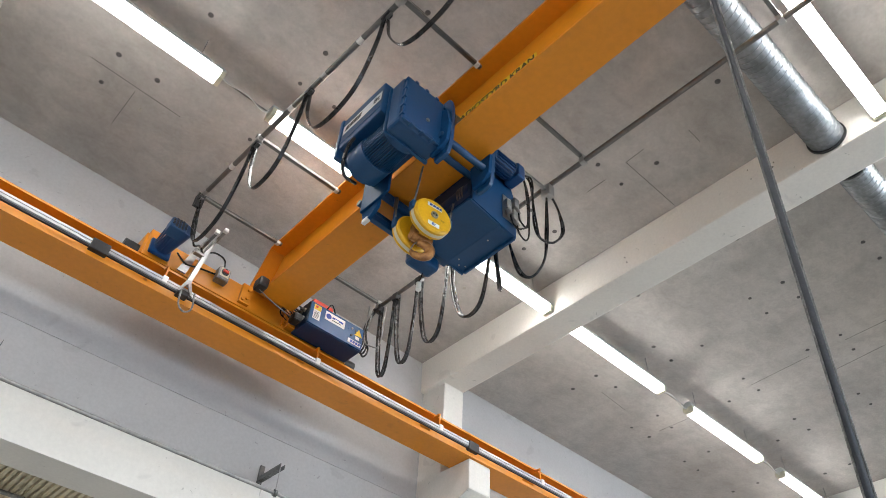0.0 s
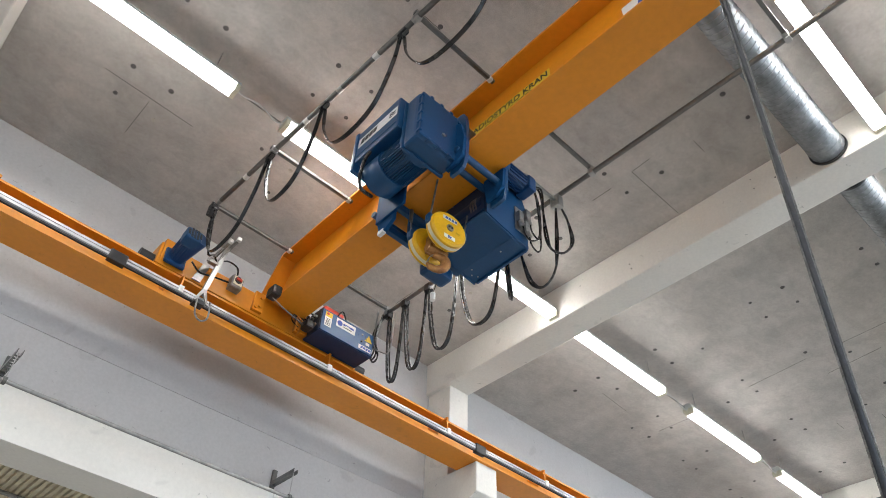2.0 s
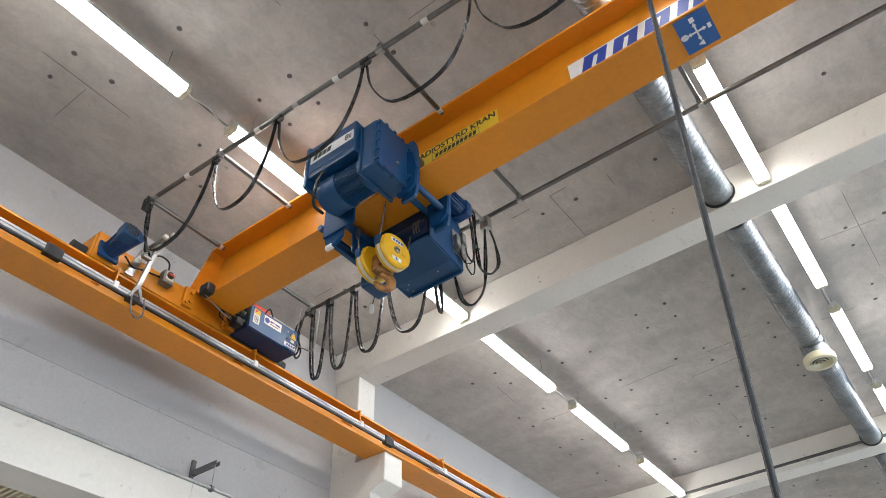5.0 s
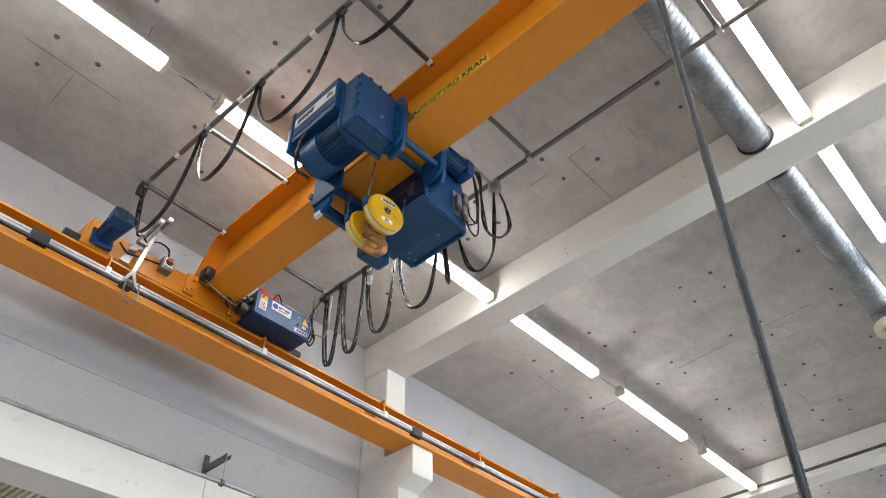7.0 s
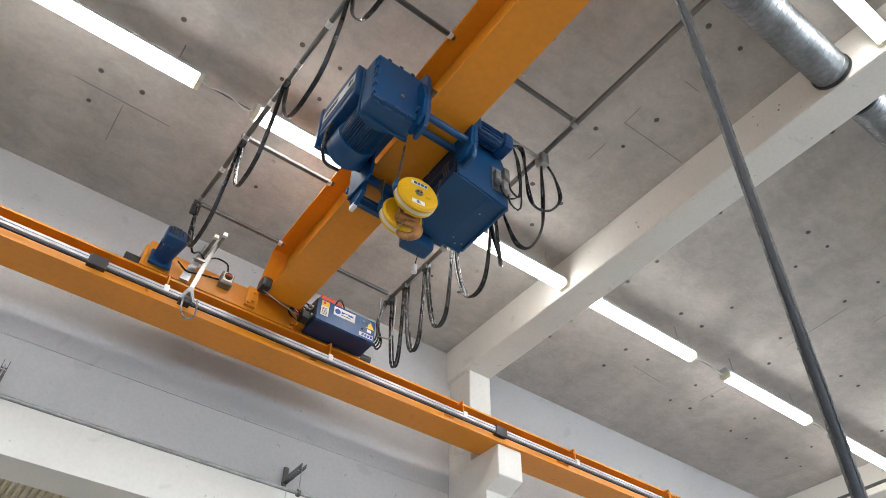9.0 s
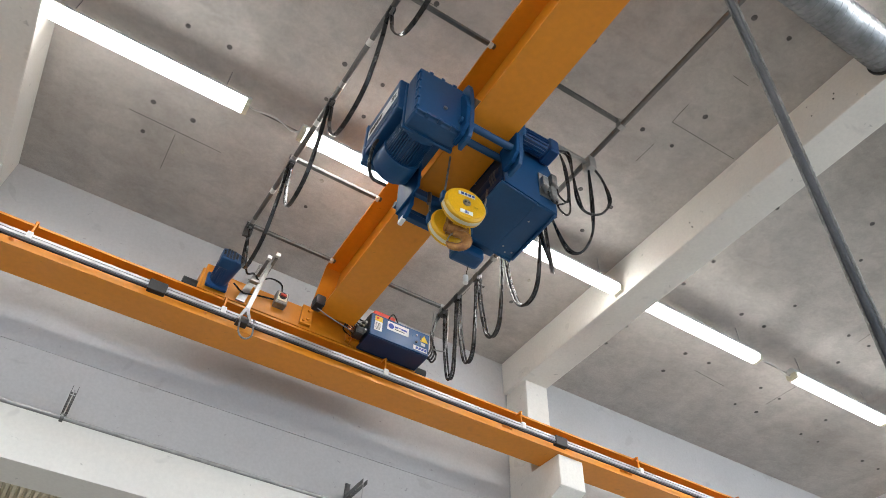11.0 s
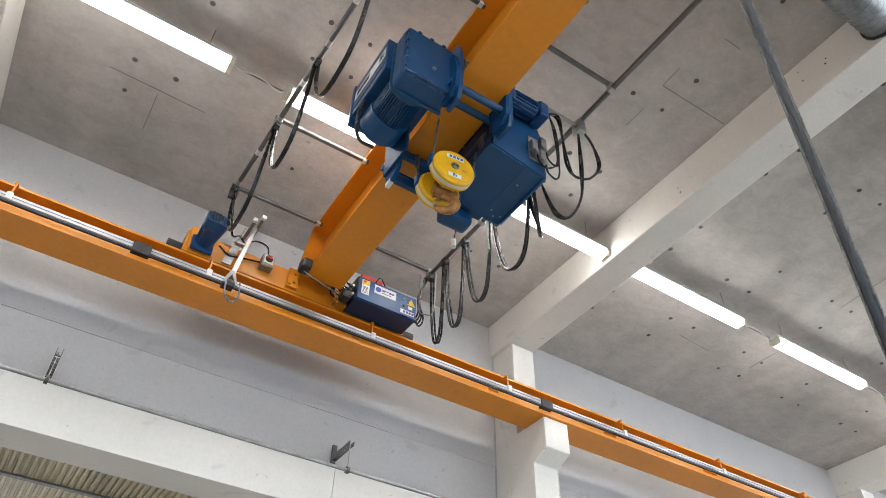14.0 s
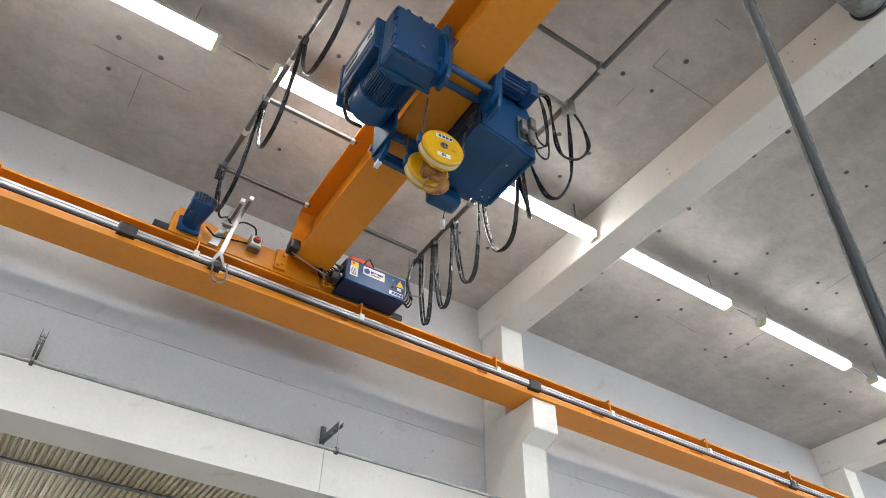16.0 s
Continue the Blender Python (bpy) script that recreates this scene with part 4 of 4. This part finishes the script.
    part("weight_cord", rod((1.80, 2.76, 4.87), (1.80, 2.79, 4.80), 0.003, seg=6), RUBBER, h)
    part("switch_weight", rod((1.80, 2.79, 4.80), (1.80, 2.79, 4.74), 0.018, seg=16), WHITE, h, "white hanging switch weight")
    # plugs and cables on the outer side
    for k, (x, z) in enumerate(((1.955, 5.17), (2.015, 5.11), (2.03, 5.24))):
        pl = part("plug", box(x - 0.022, x + 0.022, 2.105, 2.149, z - 0.045, z + 0.045, bevel=0.006), GREY, h, "grey cable plug")
        part("plug_nut", rod((x, 2.12, z - 0.045), (x + 0.01, 2.11, z - 0.095), 0.019, seg=12), GREY, pl)
        part("plug_cable", sweep([(x + 0.01, 2.11, z - 0.08), (x + 0.02, 2.10, z - 0.17), (x + 0.07, 2.09, z - 0.20), (2.11 + 0.01 * k, 2.09, z - 0.08), (2.11 + 0.01 * k, 2.09, 5.40), (2.10, 2.10, 5.56)], 0.006, seg=8), RUBBER, pl)
    part("plug_plate", box(1.93, 2.056, 2.140, 2.149, 5.06, 5.28, bevel=0.003), STEEL, h, "bare steel plug plate")
    part("tow_arm", box(2.02, 2.43, 2.105, 2.13, 5.66, 5.685, bevel=0.004), STEEL, h, "steel towing arm")
    part("tow_head", box(2.36, 2.42, 2.08, 2.16, 5.60, 5.72, bevel=0.008), STEEL, h, "grey towing clamp")
    for d in (0.0, 0.02):
        part("tow_cable", sweep([(2.10, 2.11, 5.60), (2.19, 2.12 - d, 5.615), (2.215, 2.12, 5.42), (2.225, 2.13 - d, 5.19), (2.285, 2.13, 5.105), (2.41, 2.12, 5.15), (2.50, 2.11 - d, 5.31), (2.485, 2.11, 5.53), (2.41, 2.11, 5.64)], 0.0085, seg=8), RUBBER, h)
        part("tow_cable", sweep([(2.385, 2.13, 5.60), (2.38, 2.14 + d, 5.25), (2.37, 2.18, 5.0), (2.33, 2.26, 4.87), (2.26, 2.30 + d, 4.90), (2.16, 2.30, 5.08), (2.09, 2.27, 5.2)], 0.0085, seg=8), RUBBER, h)
    return h


build_hoist()


# ---- hook block on its ropes ----
HOOK = Vector((1.505, 2.44, 4.85))


def build_hook():
    hb = thing("hook_block", "yellow two-sheave hook block with a worn rusty hook", "hook block")
    m = Matrix.Translation(HOOK) @ Matrix.Rotation(radians(-6), 4, "Z")
    R = 0.136
    for s in (-1, 1):
        y0, y1 = (0.055, 0.135) if s > 0 else (-0.135, -0.055)
        bm = bmesh.new()
        prof = [(0.0, y0), (R - 0.012, y0), (R, y0 + 0.012), (R, y1 - 0.012), (R - 0.012, y1), (0.0, y1)]
        seg = 48
        rings = []
        for r, y in prof:
            rings.append([bm.verts.new(m @ Vector((r * math.cos(2 * math.pi * k / seg), y, r * math.sin(2 * math.pi * k / seg)))) for k in range(seg)] if r > 0 else [bm.verts.new(m @ Vector((0, y, 0)))])
        for a, b in zip(rings, rings[1:]):
            for k in range(seg):
                q = [a[k % len(a)], a[(k + 1) % len(a)], b[(k + 1) % len(b)], b[k % len(b)]]
                q = [v for i, v in enumerate(q) if v not in q[:i]]
                bm.faces.new(q)
        sh = part("sheave_cover", bm, YELLOW, hb, "round yellow sheave cover", smooth=True)
        band = bmesh.new()
        add_rod(band, m @ Vector((0, (y0 + y1) / 2 - 0.012, 0)), m @ Vector((0, (y0 + y1) / 2 + 0.012, 0)), R + 0.0015, seg=48)
        part("groove_band", band, CREAM, sh, "pale band round the sheave", smooth=True)
        for q in (-1, 1):
            part("rope_guide", box(-0.018, 0.018, -0.022, 0.022, -0.035, 0.035, bevel=0.008, m=m @ Matrix.Translation((q * (R - 0.002), (y0 + y1) / 2, 0.03))), BLUE, sh, "blue rope guide")
    f = m @ frame_at((0, -0.1355, 0), (1, 0, 0), (0, 0, 1))
    part("axle_cap", rod(m @ Vector((0, -0.135, 0)), m @ Vector((0, -0.143, 0)), 0.026, seg=24), STEEL, hb, "bare steel axle end")
    for s in (-1, 1):
        part("axle_bolt", rod(m @ Vector((s * 0.011, -0.143, 0)), m @ Vector((s * 0.011, -0.148, 0)), 0.007, seg=6), STEEL_DARK, hb)
    part("label", flat(-0.055, 0.055, 0.060, 0.092, f), LABEL, hb, "white label on the sheave")
    part("label", flat(-0.042, 0.042, -0.098, -0.066, f), LABEL, hb, "white load label on the sheave")
    up = f @ Matrix.Translation((0, 0, 0.0014))
    for k in range(4):
        part("logo_bar", flat(-0.046 + 0.024 * k, -0.028 + 0.024 * k, 0.067, 0.086, up, shear=0.1), INK_BLUE, hb)
    text_mesh("load_mark", "8t", 0.034, INK_BLUE, hb, up @ Matrix.Translation((0, -0.082, 0)), bold=0.0006)
    part("yoke", box(-0.05, 0.05, -0.056, 0.056, -0.115, 0.03, bevel=0.012, m=m), RUST, hb, "worn orange-brown yoke")
    part("crosshead", rod(m @ Vector((-0.07, 0, -0.10)), m @ Vector((0.07, 0, -0.10)), 0.035, seg=24), RUST, hb, smooth=True)
    for s in (-1, 1):
        part("cheek_plate", box(-0.045, 0.045, s * 0.048, s * 0.056, -0.12, 0.03, bevel=0.003, m=m), YELLOW, hb)
    # the hook: a bent bar, thick in the belly
    hm = m @ Matrix.Rotation(radians(-24), 4, "Z") @ Matrix.Translation((0, 0, 0.03)) @ Matrix.Diagonal((0.86, 0.86, 0.86, 1))
    bm = bmesh.new()
    path, rad = [], []
    pts = [(0.0, -0.14, 0.026), (0.0, -0.185, 0.028)]
    for k in range(17):
        a = radians(100 - 265 * k / 16)
        pts.append((0.008 + 0.066 * math.cos(a), -0.262 + 0.066 * math.sin(a), 0.028 + 0.010 * math.sin(math.pi * min(1, k / 12))) if k < 15 else (0.008 + 0.070 * math.cos(a), -0.262 + 0.070 * math.sin(a), 0.024 - 0.006 * (k - 14)))
    rings = []
    for i, (x, z, r) in enumerate(pts):
        p, q = pts[max(i - 1, 0)], pts[min(i + 1, len(pts) - 1)]
        d = Vector((q[0] - p[0], 0, q[1] - p[1])).normalized()
        u, v = Vector((0, 1, 0)), Vector((d.z, 0, -d.x))
        rings.append([bm.verts.new(hm @ (Vector((x, 0, z)) + u * (r * 0.8 * math.cos(2 * math.pi * k / 16)) + v * (r * 1.05 * math.sin(2 * math.pi * k / 16)))) for k in range(16)])
    for a, b in zip(rings, rings[1:]):
        for k in range(16):
            bm.faces.new((a[k], a[(k + 1) % 16], b[(k + 1) % 16], b[k]))
    bm.faces.new(rings[0][::-1]), bm.faces.new(rings[-1])
    part("hook", bm, RUST, hb, "worn rusty forged hook", smooth=True)
    part("latch", sweep([hm @ Vector((-0.012, 0, -0.185)), hm @ Vector((-0.045, 0, -0.22)), hm @ Vector((-0.058, 0, -0.262))], 0.012, 0.004, seg=8, axis=(0, 1, 0)), STEEL, hb, "bright spring latch")
    # four falls of rope
    tops = {(-1, 1): (1.375, 2.56, 5.10), (-1, -1): (1.37, 2.31, 5.22), (1, 1): (1.66, 2.56, 5.10), (1, -1): (1.655, 2.32, 5.10)}
    for (sx, sy), top in tops.items():
        a = m @ Vector((sx * (R - 0.002), sy * 0.095, 0.0))
        part("rope", rod(a, top, 0.0065, seg=10), ROPE, hb, "steel wire rope fall")
    part("rope_socket", rod((1.375, 2.56, 5.02), (1.375, 2.56, 5.12), 0.014, seg=12), STEEL_DARK, hb)
    return hb


build_hook()


# ---- signs on the girder ----
def build_signs():
    # yellow notice on the web's left side
    m = frame_at((BXC - 0.0065, 1.965, 5.562), (0, -1, 0), (0, 0, 1))
    s = thing("notice_sign", "yellow notice with black lettering on the orange girder", "sign")
    part("plate", flat(-0.17, 0.56, -0.073, 0.071, m), YLABEL, s)
    up = m @ Matrix.Translation((0, 0, 0.0016))
    text_mesh("lettering", "RADIOSTYRD KRAN", 0.075, INK, s, up @ Matrix.Translation((0.19, 0.034, 0)), bold=0.002, width=0.70)
    for a, b, c, d in ((0.0, 0.40, -0.072, -0.069), (0.0, 0.40, -0.006, -0.003), (-0.003, 0.0, -0.069, -0.006), (0.40, 0.403, -0.069, -0.006)):
        part("border_bar", flat(a, b, c, d, up), INK, s)
    for k in range(10):
        part("logo_bar", flat(0.035 + 0.036 * k, 0.061 + 0.036 * k, -0.058, -0.018, up, shear=0.2), INK, s)
    # maker's mark, white film with slanted blue bars
    s = thing("maker_sign", "white film with slanted blue maker's mark on the girder", "sign")
    m = frame_at((BXC - 0.0065, 0.85, 5.495), (0, -1, 0), (0, 0, 1))
    part("film", flat(0.0, 1.26, -0.14, 0.138, m), LABEL, s)
    up = m @ Matrix.Translation((0, 0, 0.0016))
    for k in range(4):
        x = 0.085 + 0.215 * k
        part("logo_bar", flat(x, x + 0.165, -0.115, 0.125, up, shear=0.3), INK_BLUE, s)
        part("logo_slit", flat(x + 0.07, x + 0.10, -0.08, 0.085, up @ Matrix.Translation((0, 0, 0.0016)), shear=0.35), LABEL, s)
    # square blue direction sign under the girder
    s = thing("direction_sign", "square blue plastic sign with white direction arrows", "sign")
    m = frame_at((1.478, 0.063, BZ0 - 0.001), (0, -1, 0), (-1, 0, 0)) @ Matrix.Diagonal((0.70, 0.86, 1, 1))
    part("plate", flat(-0.14, 0.14, -0.15, 0.15, m, h=0.006), SIGN_BLUE, s)
    up = m @ Matrix.Translation((0, 0, 0.0065))
    for k in range(2):
        r = up @ Matrix.Rotation(radians(90 * k), 4, "Z")
        part("arrow_shaft", flat(-0.06, 0.06, -0.007, 0.007, r), LABEL, s)
        for q in (0, 180):
            rr = r @ Matrix.Rotation(radians(q), 4, "Z")
            tip = bmesh.new()
            v = [tip.verts.new(rr @ Vector(q)) for q in ((0.05, -0.018, 0), (0.05, 0.018, 0), (0.08, 0, 0), (0.05, -0.018, 0.0015), (0.05, 0.018, 0.0015), (0.08, 0, 0.0015))]
            for f in ((0, 2, 1), (3, 4, 5), (0, 1, 4, 3), (1, 2, 5, 4), (2, 0, 3, 5)):
                tip.faces.new([v[i] for i in f])
            part("arrow_tip", tip, LABEL, s)
    part("mark", flat(-0.02, 0.02, 0.085, 0.125, up), LABEL, s)
    part("mark", flat(0.09, 0.12, -0.02, 0.02, up), LABEL, s)
    part("mark", rod(up @ Vector((-0.105, 0, 0)), up @ Vector((-0.105, 0, 0.0015)), 0.022, seg=20), LABEL, s)
    part("mark", rod(up @ Vector((0, -0.105, 0)), up @ Vector((0, -0.105, 0.0015)), 0.024, seg=3), LABEL, s)


build_signs()


# ---- pendant cable in front ----
def build_pendant():
    p = thing("pendant_cable", "dark grey pendant cable with a steel strain wire", "cable")
    low, high = Vector((1.769, 0.813, 0.0)), Vector((0.718, 0.072, 5.75))
    path = [low.lerp(high, k / 40) for k in range(41)]
    part("sheath", add_sweep(bmesh.new(), path, 0.0092, seg=16), HOSE, p, smooth=True)
    for sgn in (-1, 1):
        side = Vector((-0.45, 0.89, 0)) * (0.0112 * sgn)
        wire = bmesh.new()
        for ph in (0, 1, 2):
            pts = []
            for k in range(1000):
                a = 2 * math.pi * (k / 9 + ph / 3)
                pts.append(low.lerp(high, k / 999) + side + Vector((0.0014 * math.cos(a), 0.0014 * math.sin(a), 0)))
            add_sweep(wire, pts, 0.0022, seg=5)
        part("strain_wire", wire, ROPE, p, "twisted bright steel strain wire")
    part("top_clamp", box(0.675, 0.77, 0.045, 0.10, 5.735, 5.80, bevel=0.006), STEEL_DARK, p)


build_pendant()
